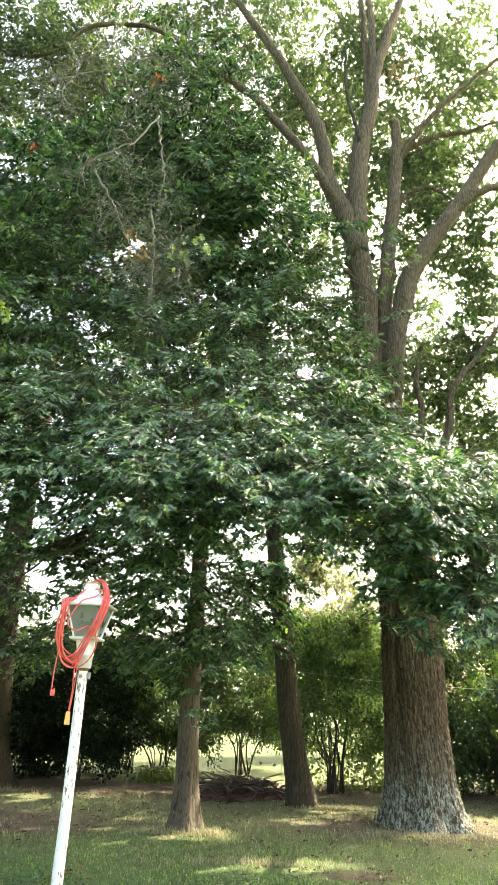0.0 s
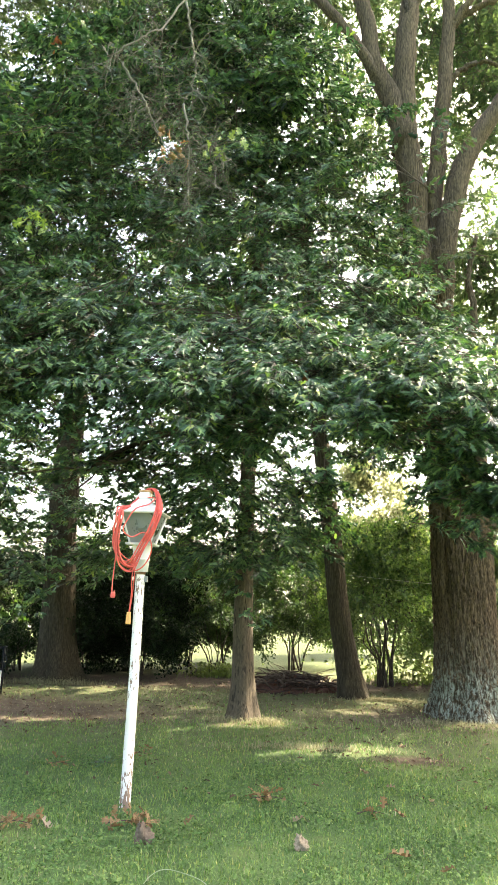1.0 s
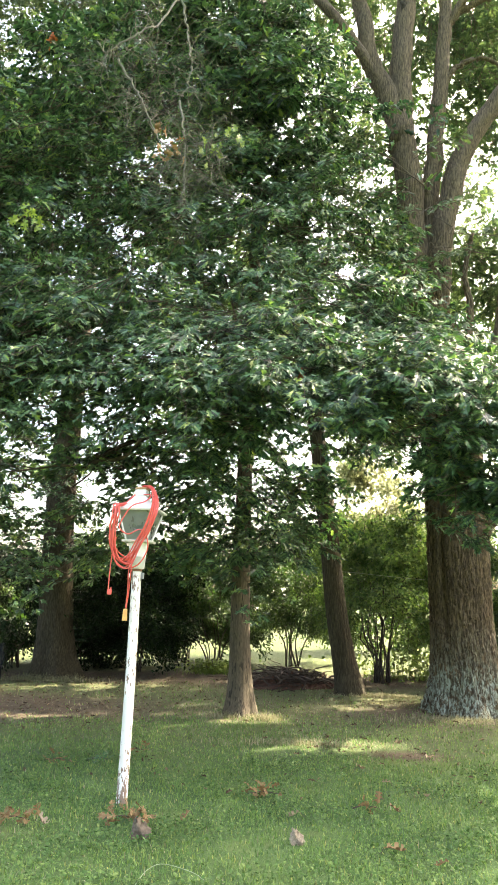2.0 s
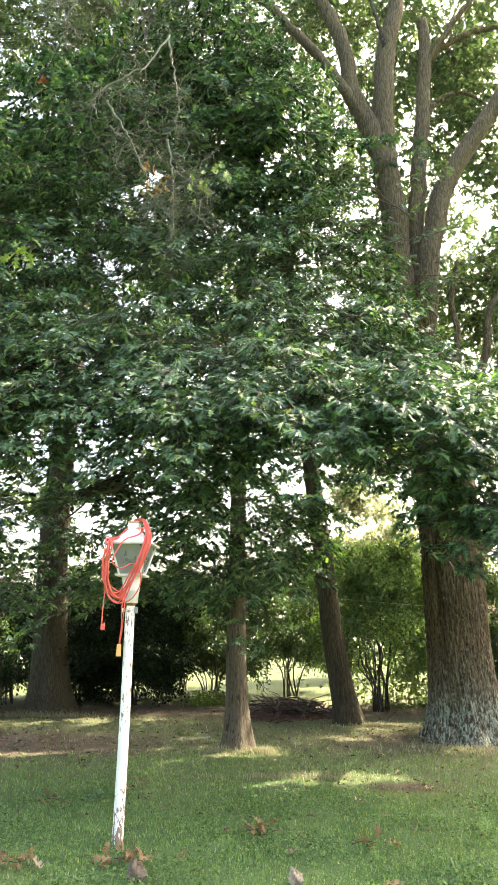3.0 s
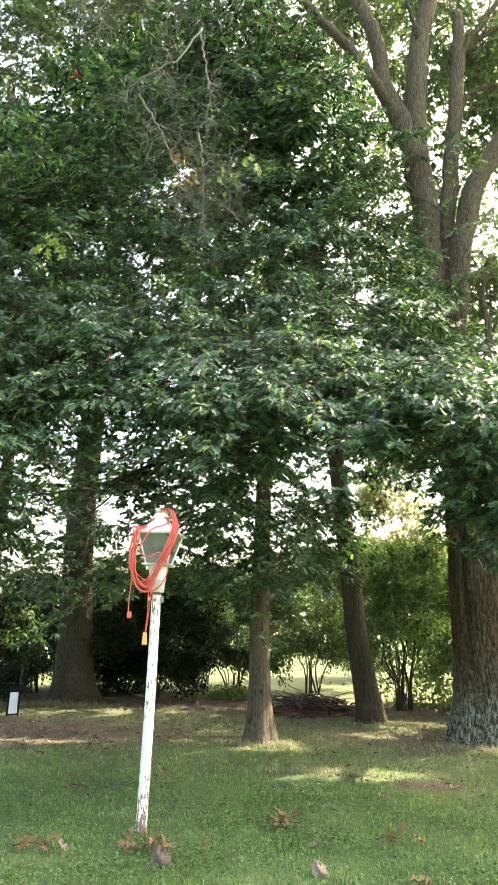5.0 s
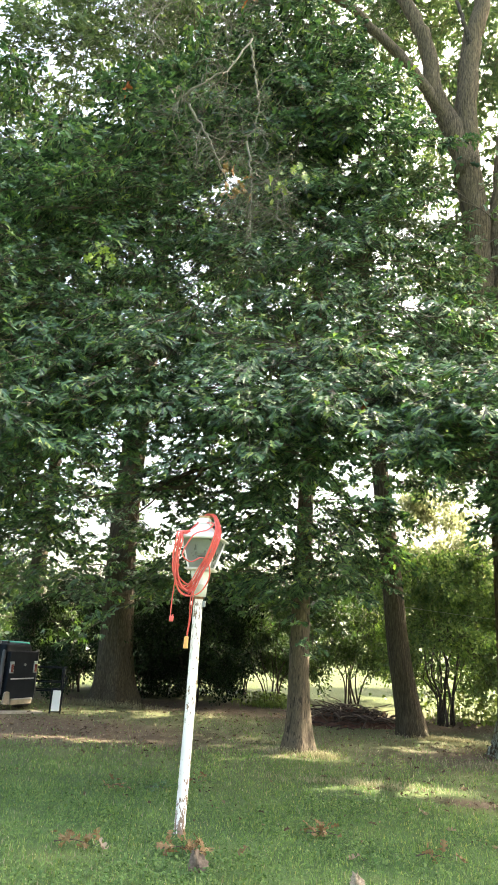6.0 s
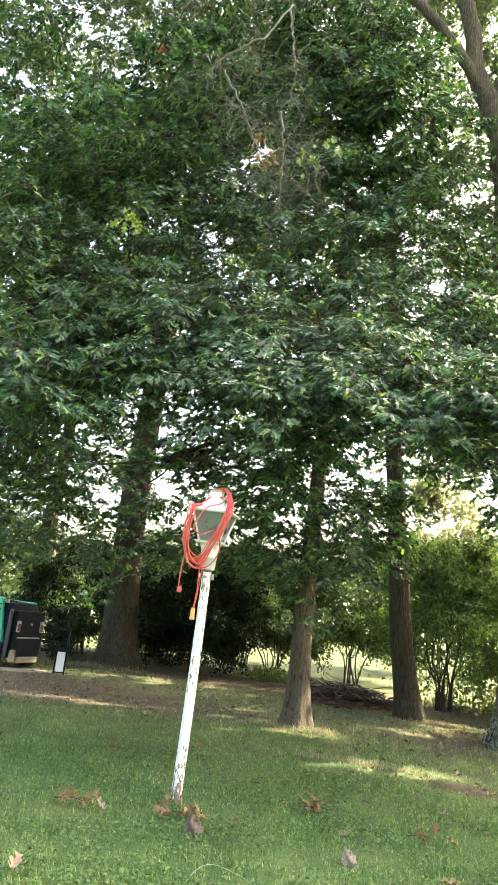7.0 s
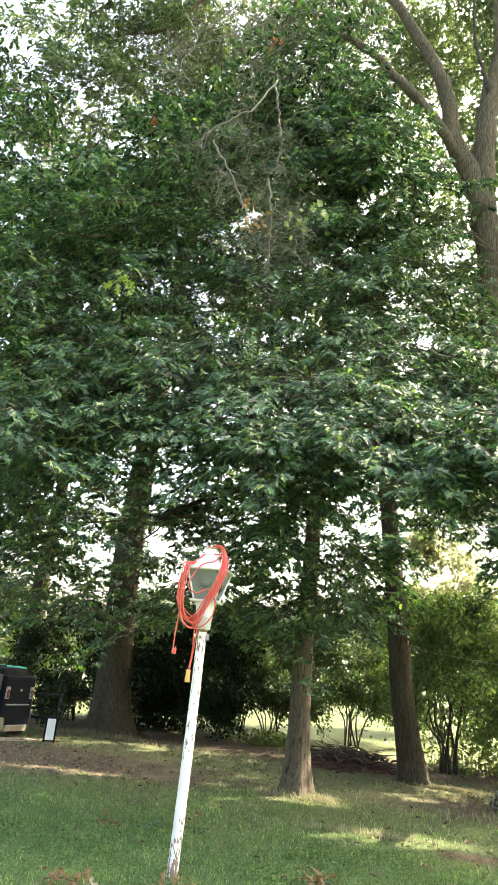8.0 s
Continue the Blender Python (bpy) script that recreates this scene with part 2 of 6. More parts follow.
# ---- leaves ----
def oak_leaf(length=1.0, curl=0.25):
    """One broad leaf along +x with three pairs of blunt lobes and a pointed end, of length 1: places and triangles."""
    half = [(0.0, 0.0), (0.17, 0.05), (0.22, 0.19), (0.33, 0.21), (0.37, 0.085), (0.47, 0.1), (0.56, 0.29), (0.72, 0.3), (0.67, 0.12), (0.75, 0.12), (0.82, 0.27), (0.91, 0.23), (0.87, 0.07), (1.0, 0.0), (0.4, 0.0), (0.7, 0.0)]
    tris = [(1, 2, 3), (1, 3, 4), (5, 6, 7), (5, 7, 8), (9, 10, 11), (9, 11, 12), (0, 1, 4), (0, 4, 14), (14, 4, 5), (14, 5, 8), (14, 8, 15), (15, 8, 9), (15, 9, 12), (15, 12, 13)]
    n = len(half)
    v = np.array([(x, y, 0.0) for x, y in half] + [(x, -y, 0.0) for x, y in half])
    f = [(a, c, b) for a, b, c in tris] + [(a + n, b + n, c + n) for a, b, c in tris]
    v[:, 2] += -0.9 * curl * v[:, 0] ** 2 + 0.35 * np.abs(v[:, 1]) - 1.1 * curl * v[:, 1] ** 2
    return v * length, np.array(f)


def crown_leaf(curl=0.25):
    """A leaf with two pairs of lobes in ten triangles, for the body of a crown."""
    half = [(0.0, 0.0), (0.44, 0.22), (0.44, 0.07), (0.84, 0.26), (0.76, 0.065), (1.08, 0.0), (0.4, 0.0)]
    tris = [(0, 1, 2), (2, 3, 4), (0, 2, 6), (6, 2, 4), (6, 4, 5)]
    n = len(half)
    v = np.array([(x, y, 0.0) for x, y in half] + [(x, -y, 0.0) for x, y in half])
    f = [(a, c, b) for a, b, c in tris] + [(a + n, b + n, c + n) for a, b, c in tris]
    v[:, 2] += -0.9 * curl * v[:, 0] ** 2 + 0.35 * np.abs(v[:, 1])
    return v, np.array(f)


def small_leaf(curl=0.2):
    """A plain pointed leaf along +x, folded on its rib."""
    v = np.array([(0, 0, 0), (0.45, 0.33, 0.06), (0.5, 0, 0), (0.45, -0.33, 0.06), (1, 0, -curl)], float)
    return v, np.array([(0, 2, 1), (0, 3, 2), (1, 2, 4), (2, 3, 4)])


def tiny_leaf():
    """A pointed leaf of two triangles, for shrubs."""
    return np.array([(0, 0, 0), (0.5, 0.3, 0.07), (1, 0, -0.2), (0.5, -0.3, 0.07)], float), np.array([(0, 2, 1), (0, 3, 2)])


def lobed_leaf(curl=0.2):
    """A lobed leaf in six triangles, for crowns farther off."""
    v = np.array([(0, 0, 0), (0.5, 0.12, 0), (0.5, -0.12, 0), (1.08, 0, -curl), (0.46, 0.27, 0.04), (0.46, -0.27, 0.04), (0.86, 0.25, 0.0), (0.86, -0.25, 0.0)], float)
    v[1:3, 2] -= 0.25 * curl
    return v, np.array([(0, 2, 1), (1, 2, 3), (0, 1, 4), (0, 5, 2), (1, 3, 6), (2, 7, 3)])


def turns(yaw, pitch, roll):
    """Rotation matrices for arrays of angles: about x, then y, then z."""
    cy, sy, cp, sp, cr, sr = np.cos(yaw), np.sin(yaw), np.cos(pitch), np.sin(pitch), np.cos(roll), np.sin(roll)
    o, i = np.zeros_like(yaw), np.ones_like(yaw)
    z = np.stack([np.stack([cy, -sy, o], -1), np.stack([sy, cy, o], -1), np.stack([o, o, i], -1)], -2)
    y = np.stack([np.stack([cp, o, sp], -1), np.stack([o, i, o], -1), np.stack([-sp, o, cp], -1)], -2)
    x = np.stack([np.stack([i, o, o], -1), np.stack([o, cr, -sr], -1), np.stack([o, sr, cr], -1)], -2)
    return z @ y @ x


def scatter(base, faces, places, rot, scale):
    """Copies of one small shape, as places and faces of a single mesh."""
    v = np.einsum("nij,vj->nvi", rot, base) * np.asarray(scale)[:, None, None] + places[:, None]
    f = faces[None] + (np.arange(len(places)) * len(base))[:, None, None]
    return v.reshape(-1, 3), f.reshape(-1, faces.shape[1])


SUN_GAPS = ((-0.55, 7.54, 0.66, 0.36), (0.1, 7.62, 0.84, 0.38), (0.62, 7.67, 0.55, 0.26), (-0.55, 8.92, 0.46, 0.3), (1.45, 11.45, 0.8, 0.16), (-3.8, 8.9, 1.1, 0.17), (-2.3, 9.4, 0.6, 0.14), (-1.5, 10.2, 0.5, 0.1), (1.9, 9.05, 0.5, 0.12), (1.15, 10.5, 0.3, 0.1), (-2.5, 10.2, 0.3, 0.08))


def opening(rng, places):
    """Leaves that are missing where the crowns are thin and sun flecks reach the lawn."""
    foot = places[:, :2] - places[:, 2:3] * np.array([_to.x, _to.y]) / _to.z
    out = np.zeros(len(places), bool)
    for x, y, rx, ry in SUN_GAPS:
        out |= ((foot[:, 0] - x) / rx) ** 2 + ((foot[:, 1] - y) / ry) ** 2 < 1.1 + 0.22 * np.sin(7.0 * foot[:, 0] + 11.0 * foot[:, 1]) + rng.normal(0, 0.1, len(places))
    return out


def leaves_at(heap, rng, tips, outward, size, per, leaf, droop=0.35, spread=0.16, at=(0, 0, 0)):
    """Sprays of leaves round twig tips; outward is each twig's heading."""
    n = len(tips) * per
    k = np.repeat(np.arange(len(tips)), per)
    yaw = np.repeat(outward + rng.normal(0, 0.35, len(tips)), per)
    sag = np.repeat(0.25 + 0.3 * droop + rng.normal(0, 0.3, len(tips)), per)
    d = np.stack([np.cos(yaw) * np.cos(sag), np.sin(yaw) * np.cos(sag), -np.sin(sag)], 1)
    a = np.stack([-np.sin(yaw), np.cos(yaw), np.zeros(n)], 1)
    b = np.cross(d, a)
    turn, open_ = rng.uniform(0, 2 * np.pi, n), rng.uniform(0.5, 1.5, n)
    x = np.cos(open_)[:, None] * d + np.sin(open_)[:, None] * (np.cos(turn)[:, None] * a + np.sin(turn)[:, None] * b)
    x[:, 2] -= 0.5 * droop * rng.uniform(0.3, 1.2, n)
    x /= np.linalg.norm(x, axis=1, keepdims=True)
    z = (0.25 + 0.6 * droop) * d + np.array([0, 0, 1.0 - 0.3 * droop]) + rng.normal(0, 0.35, (n, 3))
    z -= (z * x).sum(1, keepdims=True) * x
    z /= np.linalg.norm(z, axis=1, keepdims=True) + 1e-9
    rot = np.stack([x, np.cross(z, x), z], -1)
    places = tips[k] + rng.normal(0, spread * 0.45, (n, 3)) - d * rng.uniform(-0.02, 0.16, (n, 1))
    size = size * rng.uniform(0.7, 1.25, n)
    ok = ~opening(rng, places + np.asarray(at, float))
    if ok.any():
        heap.add(*scatter(leaf[0], leaf[1], places[ok], rot[ok], size[ok]))


def twigs_from(heap, a, b, r):
    """Thin three-sided twigs between arrays of places."""
    d = b - a
    d /= np.linalg.norm(d, axis=1, keepdims=True) + 1e-9
    x = np.cross(d, (0.1, 0.2, 1.0))
    x /= np.linalg.norm(x, axis=1, keepdims=True) + 1e-9
    y = np.cross(d, x)
    v = []
    for p, s in ((a, 1.0), (b, 0.45)):
        for ang in (0, 2.1, 4.2):
            v.append(p + r * s * (np.cos(ang) * x + np.sin(ang) * y))
    v = np.stack(v, 1)
    q = np.array([(0, 1, 4, 3), (1, 2, 5, 4), (2, 0, 3, 5)])
    heap.add(v.reshape(-1, 3), (q[None] + 6 * np.arange(len(a))[:, None, None]).reshape(-1, 4))


def boughs(rng, wood, leaf_heap, trunk_path, clumps, radius, subs, sprays, per, size, leaf, r0=0.035, droop=0.35, flat=0.5, spread=0.16, limbs=None, at=(0, 0, 0), low=2.0):
    """Boughs from the trunk (or from the nearest limb) to clumps of foliage: curved bough, side branches, twigs and leaves."""
    origin = at
    tp = smooth_path(trunk_path, 60)
    pts = tp if limbs is None else np.vstack([tp] + [smooth_path(l, 24)[6:] for l in limbs])
    pts = pts[pts[:, 2] > min(low, 0.6 * tp[-1, 2])]
    thick = np.full(len(pts), 1.0)
    axis_xy = tp[:, :2].mean(0)
    for c in sorted(clumps, key=lambda c: math.hypot(c[0] - axis_xy[0], c[1] - axis_xy[1])):
        c = np.asarray(c, float)
        share = c[3] if len(c) > 3 else 1.0
        c = c[:3]
        gap = c - pts
        flatd = np.hypot(gap[:, 0], gap[:, 1])
        k = (np.linalg.norm(gap, axis=1) + 0.6 * np.abs(gap[:, 2] - 0.15 * flatd) + rng.uniform(0, 0.25, len(pts))).argmin()
        s = pts[k]
        span = np.linalg.norm(c - s)
        mid = (s + c) / 2 + rng.normal(0, 0.07, 3) * span + (0, 0, 0.06 * span)
        path = smooth_path([s, (s + mid) / 2 + rng.normal(0, 0.05, 3) * span, mid, c], 14)
        rb = min(r0 * (0.55 + 0.12 * span), thick[k] * 0.75)
        wood.add(*tube(path[::2] if rb < 0.02 else path, np.linspace(rb, rb * 0.35, 14)[::2] if rb < 0.02 else np.linspace(rb, rb * 0.35, 14), 5))
        pts = np.vstack([pts, path[4:12]])
        thick = np.concatenate([thick, np.linspace(rb, rb * 0.35, 14)[4:12]])
        rad = radius * rng.uniform(0.8, 1.25)
        for _ in range(max(2, round(subs * share))):
            start = path[rng.integers(7, 14)]
            e = rng.normal(0, 1, 3)
            e = e / np.linalg.norm(e) * rng.uniform(0.15, 1.0) ** 0.5 * rad * (1, 1, flat)
            end = c + e
            sp = smooth_path([start, (start + end) / 2 + rng.normal(0, 0.05, 3) + (0, 0, 0.05), end], 6)
            wood.add(*tube(sp[::2], np.linspace(rb * 0.3, 0.004, 3), 3, cap=False))
            at = sp[rng.integers(2, 6, sprays)]
            way = np.arctan2(at[:, 1] - axis_xy[1], at[:, 0] - axis_xy[0]) + rng.normal(0, 0.8, sprays)
            far = rng.uniform(0.06, 0.3, sprays) * (0.5 + radius)
            tip = at + np.stack([np.cos(way) * far, np.sin(way) * far, rng.normal(-0.02, 0.08, sprays)], 1)
            twigs_from(wood, at, tip, 0.004)
            leaves_at(leaf_heap, rng, tip, way, size, per, leaf, droop + (0.35 if c[2] < 3.0 else 0.0), spread, origin)


def fronded(rng, wood, leaf_heap, trunk_path, clumps, radius, count, twigs, per, size, leaf, r0=0.035, droop=0.2, flat=0.4, limbs=None, at=(0, 0, 0), low=2.0, reach=(0.7, 1.15)):
    """Boughs to clumps of flat fronds: each frond is a branch with side twigs in one level, and leaves set along the twigs and fanned at their ends."""
    tp = smooth_path(trunk_path, 60)
    pts = tp if limbs is None else np.vstack([tp] + [smooth_path(l, 24)[6:] for l in limbs])
    pts = pts[pts[:, 2] > min(low, 0.6 * tp[-1, 2])]
    thick = np.full(len(pts), 1.0)
    axis_xy = tp[:, :2].mean(0)
    for c in sorted(clumps, key=lambda c: math.hypot(c[0] - axis_xy[0], c[1] - axis_xy[1])):
        share = c[3] if len(c) > 3 else 1.0
        c = np.asarray(c[:3], float)
        gap = c - pts
        k = (np.linalg.norm(gap, axis=1) + 0.6 * np.abs(gap[:, 2] - 0.15 * np.hypot(gap[:, 0], gap[:, 1])) + rng.uniform(0, 0.25, len(pts))).argmin()
        s = pts[k]
        span = np.linalg.norm(c - s)
        mid = (s + c) / 2 + rng.normal(0, 0.07, 3) * span + (0, 0, 0.06 * span)
        path = smooth_path([s, (s + mid) / 2 + rng.normal(0, 0.05, 3) * span, mid, c], 14)
        rb = min(r0 * (0.55 + 0.12 * span), thick[k] * 0.75)
        wood.add(*tube(path, np.linspace(rb, rb * 0.35, 14), 5))
        pts = np.vstack([pts, path[4:12]])
        thick = np.concatenate([thick, np.linspace(rb, rb * 0.35, 14)[4:12]])
        out = math.atan2(c[1] - axis_xy[1], c[0] - axis_xy[0])
        for _ in range(max(1, round(count * share))):
            e = rng.normal(0, 1, 3)
            e = e / np.linalg.norm(e) * rng.uniform(0.1, 1.0) ** 0.5 * radius * (1, 1, flat)
            yaw, length, sag = out + rng.normal(0, 0.75), rng.uniform(*reach), rng.normal(-0.22, 0.2) - 0.6 * droop
            way = np.array([math.cos(yaw), math.sin(yaw), 0.0])
            bank = rng.normal(0, 0.22)
            side = np.array([-math.sin(yaw) * math.cos(bank), math.cos(yaw) * math.cos(bank), math.sin(bank)])
            root = c + e - way * length * 0.5
            u = np.linspace(0, 1, 5)[:, None]
            spine = root + way * length * u + np.array([0, 0, 1.0]) * (sag * length * u + 0.08 * np.sin(3 * u) - 0.12 * droop * u * u) + side * 0.06 * np.sin(4 * u + yaw)
            if opening(rng, spine + np.asarray(at, float)).sum() > 2:
                continue
            start = path[rng.integers(6, 14)]
            wood.add(*tube(smooth_path([start, (start + spine[0]) / 2 + (0, 0, 0.04), spine[0]], 3), np.linspace(max(0.006, rb * 0.35), 0.006, 3), 3, cap=False))
            wood.add(*tube(spine, np.linspace(0.0065, 0.003, 5), 3, cap=False))
            p = np.linspace(0.12, 1.0, twigs)
            b = np.stack([np.interp(p, u[:, 0], spine[:, j]) for j in range(3)], 1)
            swing = np.where(np.arange(twigs) % 2, 1.0, -1.0) * rng.uniform(0.5, 1.2, twigs) * np.where(p > 0.95, 0.1, 1.0)
            tw = np.cos(swing)[:, None] * way + np.sin(swing)[:, None] * side + np.stack([np.zeros(twigs), np.zeros(twigs), rng.normal(-0.1 * droop, 0.16, twigs)], 1)
            far = rng.uniform(0.16, 0.36, twigs) * (1.15 - 0.45 * p) * length
            tip = b + tw * far[:, None]
            clear = ~opening(rng, b + np.asarray(at, float))
            if clear.any():
                twigs_from(wood, b[clear], tip[clear], 0.0035)
            n = twigs * per
            q = np.repeat(np.arange(twigs), per)
            j = np.tile(np.arange(per), twigs)
            along = np.clip(0.3 + 0.7 * (j + 1) / per + rng.normal(0, 0.05, n), 0.1, 1.0)
            fan = np.where(j % 2, 1.0, -1.0) * rng.uniform(0.35, 1.25, n) * np.where(j == per - 1, 0.2, 1.0)
            up = np.cross(tw, np.cross((0, 0, 1.0), tw))[q]
            up = up / np.linalg.norm(up, axis=1, keepdims=True)
            x = np.cos(fan)[:, None] * tw[q] + np.sin(fan)[:, None] * np.cross(up, tw[q])
            x[:, 2] -= droop * rng.uniform(0.2, 1.8, n) + rng.normal(0.0, 0.25, n)
            x /= np.linalg.norm(x, axis=1, keepdims=True)
            z = up + (0.3 + droop) * np.array([math.cos(out), math.sin(out), 0.0]) + rng.normal(0, 0.42, (n, 3))
            z -= (z * x).sum(1, keepdims=True) * x
            z /= np.linalg.norm(z, axis=1, keepdims=True) + 1e-9
            rot = np.stack([x, np.cross(z, x), z], -1)
            places = b[q] + (tip - b)[q] * along[:, None] + rng.normal(0, 0.015, (n, 3))
            ok = ~opening(rng, places + np.asarray(at, float))
            if ok.any():
                heap_size = size * rng.uniform(0.65, 1.2, n)
                leaf_heap.add(*scatter(leaf[0], leaf[1], places[ok], rot[ok], heap_size[ok]))


def bark_shape(seed, flare, flare_h, ridge=0.04, lobes=5, count=26, groove=None):
    """How a trunk's radius goes round and up: root flare with lobes, ridged bark; groove is a long seam at (angle, width, depth, height it starts at)."""
    def shape(a, z):
        wob = 0.045 * np.sin(2 * a + seed) + 0.03 * np.sin(3 * a + 1.7 * seed + 0.4 * z)
        root = np.exp(-np.maximum(z, 0) / flare_h) * (flare + 0.32 * flare * np.sin(lobes * a + seed))
        rid = ridge * (np.sin(count * a + 3 * np.sin(2.2 * z + a * 3) + seed) * 0.6 + 0.5 * np.sin((count * 1.7 // 1) * a + 4 * np.sin(3.1 * z + 2 * a)))
        if groove is not None:
            turn = (a - groove[0] - 0.05 * np.sin(2.1 * z) + np.pi) % (2 * np.pi) - np.pi
            wob = wob - groove[2] * np.exp(-((turn / groove[1]) ** 2)) * np.clip((z - groove[3]) / 0.8, 0, 1)
        return 1 + wob + root + rid
    return shape


def trunk_mesh(name, path, radii, mat, seed=0.0, flare=0.4, flare_h=0.25, segs=72, rings=90, ridge=0.035, lobes=5, count=26, plates=None, groove=None, bias=1.0):
    h = np.linspace(0, 1, rings) ** bias
    long = smooth_path(path, 600)
    p = np.stack([np.interp(h, np.linspace(0, 1, 600), long[:, j]) for j in range(3)], 1)
    r = np.interp(h, np.linspace(0, 1, len(radii)), radii)
    heap = Heap()
    v, quads, tris = tube(p, r, segs, bark_shape(seed, flare, flare_h, 0.0 if plates else ridge, lobes, count, groove))
    if plates:
        size, depth = plates
        core = np.repeat(p, segs, axis=0)
        for k in range(rings * segs):
            out = v[k] - core[k]
            far = np.linalg.norm(out)
            q = Vector((v[k][0] / size, v[k][1] / size, v[k][2] / (size * 2.6)))
            q += noise.noise_vector(q * 0.7) * 0.55
            d = noise.voronoi(q)[0]
            edge = min(1.0, (d[1] - d[0]) / 0.35)
            v[k] += out / far * depth * (edge - 0.6 + 0.5 * noise.noise(Vector(v[k]) * 26) + 0.3 * noise.noise(Vector(v[k]) * 60))
    heap.add(v, quads, tris)
    return heap.mesh(name, mat, True)


def limb_mesh(path, r0, r1, mat, seed=0.0):
    heap = Heap()
    p = smooth_path(path, 40)
    p[1:-1] += np.random.default_rng(int(seed * 10)).normal(0, 0.012, (38, 3))
    heap.add(*tube(p, np.linspace(1, 0, 40) ** 0.9 * (r0 - r1) + r1, 20, bark_shape(seed, 0, 1, 0.05, 5, 7)))
    return heap.mesh("limb", mat, True)


def local(points, at):
    return [(*np.subtract(p[:3], at), *p[3:]) for p in points]


# ---- ground ----
def ground_height(x, y):
    """Gentle unevenness of the lawn, flat at the lamp post, with mounds at the trees and a low bank behind them."""
    z = 0.012 * np.sin(0.9 * x + 0.4) * np.sin(0.7 * y + 1.0) + 0.008 * np.sin(2.3 * x + 1.1 * y)
    for mx, my, h, s in ((-0.8, 9.4, 0.015, 0.5), (2.4, 10.1, 0.02, 0.9), (-4.9, 13.4, 0.02, 0.9)):
        z = z + h * np.exp(-((x - mx) ** 2 + (y - my) ** 2) / (2 * s * s))
    return z * np.clip((40 - np.hypot(x, y)) / 20, 0, 1)


def ground_material():
    m, nt, bsdf = surface("lawn_soil")
    tc = nt.nodes.new("ShaderNodeTexCoord")
    pos = tc.outputs["Object"]
    n1 = node(nt, "TexNoise", Vector=pos, Scale=0.8, Detail=4.0, Roughness=0.6)
    n2 = node(nt, "TexNoise", Vector=pos, Scale=9.0, Detail=6.0, Roughness=0.7)
    n3 = node(nt, "TexNoise", Vector=pos, Scale=70.0, Detail=4.0, Roughness=0.7)
    grass = ramp(nt, n1.outputs[0], [(0.3, (0.055, 0.101, 0.037)), (0.55, (0.084, 0.136, 0.048)), (0.75, (0.146, 0.17, 0.064))])
    soil = ramp(nt, n2.outputs[0], [(0.3, (0.06, 0.045, 0.032)), (0.7, (0.14, 0.108, 0.078))])

    def spot(x, y, rx, ry):
        mp = nt.nodes.new("ShaderNodeMapping")
        mp.vector_type = "TEXTURE"
        mp.inputs["Location"].default_value, mp.inputs["Scale"].default_value = (x, y, 0), (rx, ry, 1000)
        nt.links.new(pos, mp.inputs[0])
        ln = node(nt, "VectorMath", operation="LENGTH")
        nt.links.new(mp.outputs[0], ln.inputs[0])
        ad = node(nt, "Math", operation="MULTIPLY_ADD")
        nt.links.new(n2.outputs[0], ad.inputs[0])
        ad.inputs[1].default_value = 0.9
        nt.links.new(ln.outputs["Value"], ad.inputs[2])
        return node(nt, "MapRange", Value=ad.outputs[0], **{"From Min": 1.0, "From Max": 1.75, "To Min": 1.0, "To Max": 0.0}).outputs[0]

    masks = [spot(-4.4, 9.6, 2.7, 1.35), spot(-9.0, 9.2, 4.0, 2.4), spot(1.15, 7.25, 0.45, 0.2), spot(2.4, 9.7, 1.9, 1.0), spot(-0.8, 9.2, 0.5, 0.4), spot(-1.5, 13.6, 9.0, 1.2)]
    sep = nt.nodes.new("ShaderNodeSeparateXYZ")
    nt.links.new(pos, sep.inputs[0])
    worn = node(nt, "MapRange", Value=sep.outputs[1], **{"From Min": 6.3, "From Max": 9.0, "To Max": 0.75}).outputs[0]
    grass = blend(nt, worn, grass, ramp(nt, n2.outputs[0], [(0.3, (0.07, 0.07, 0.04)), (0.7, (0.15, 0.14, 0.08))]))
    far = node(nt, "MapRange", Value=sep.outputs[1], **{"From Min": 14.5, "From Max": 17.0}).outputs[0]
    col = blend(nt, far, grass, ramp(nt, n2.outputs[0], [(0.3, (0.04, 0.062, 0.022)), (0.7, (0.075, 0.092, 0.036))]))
    for k in masks:
        col = blend(nt, k, col, soil)
    col = blend(nt, 0.7, col, ramp(nt, n3.outputs[0], [(0.3, (0.5, 0.5, 0.5)), (0.7, (1.3, 1.3, 1.25))]), "MULTIPLY")
    nt.links.new(col, bsdf.inputs["Base Color"])
    bsdf.inputs["Roughness"].default_value = 0.95
    bsdf.inputs["Specular IOR Level"].default_value = 0.15
    bumped(nt, bsdf, blend(nt, 0.5, n2.outputs[0], n3.outputs[0]), 0.7, 0.03)
    return m


def axis(fine_from, fine_to, step, far):
    mid = np.arange(fine_from, fine_to + 1e-6, step)
    out = [s * (1.35 ** k) for k in range(1, 40) for s in (1,) if 1.35**k < far]
    return np.concatenate([(fine_from - np.array(out))[::-1], mid, fine_to + np.array(out)])


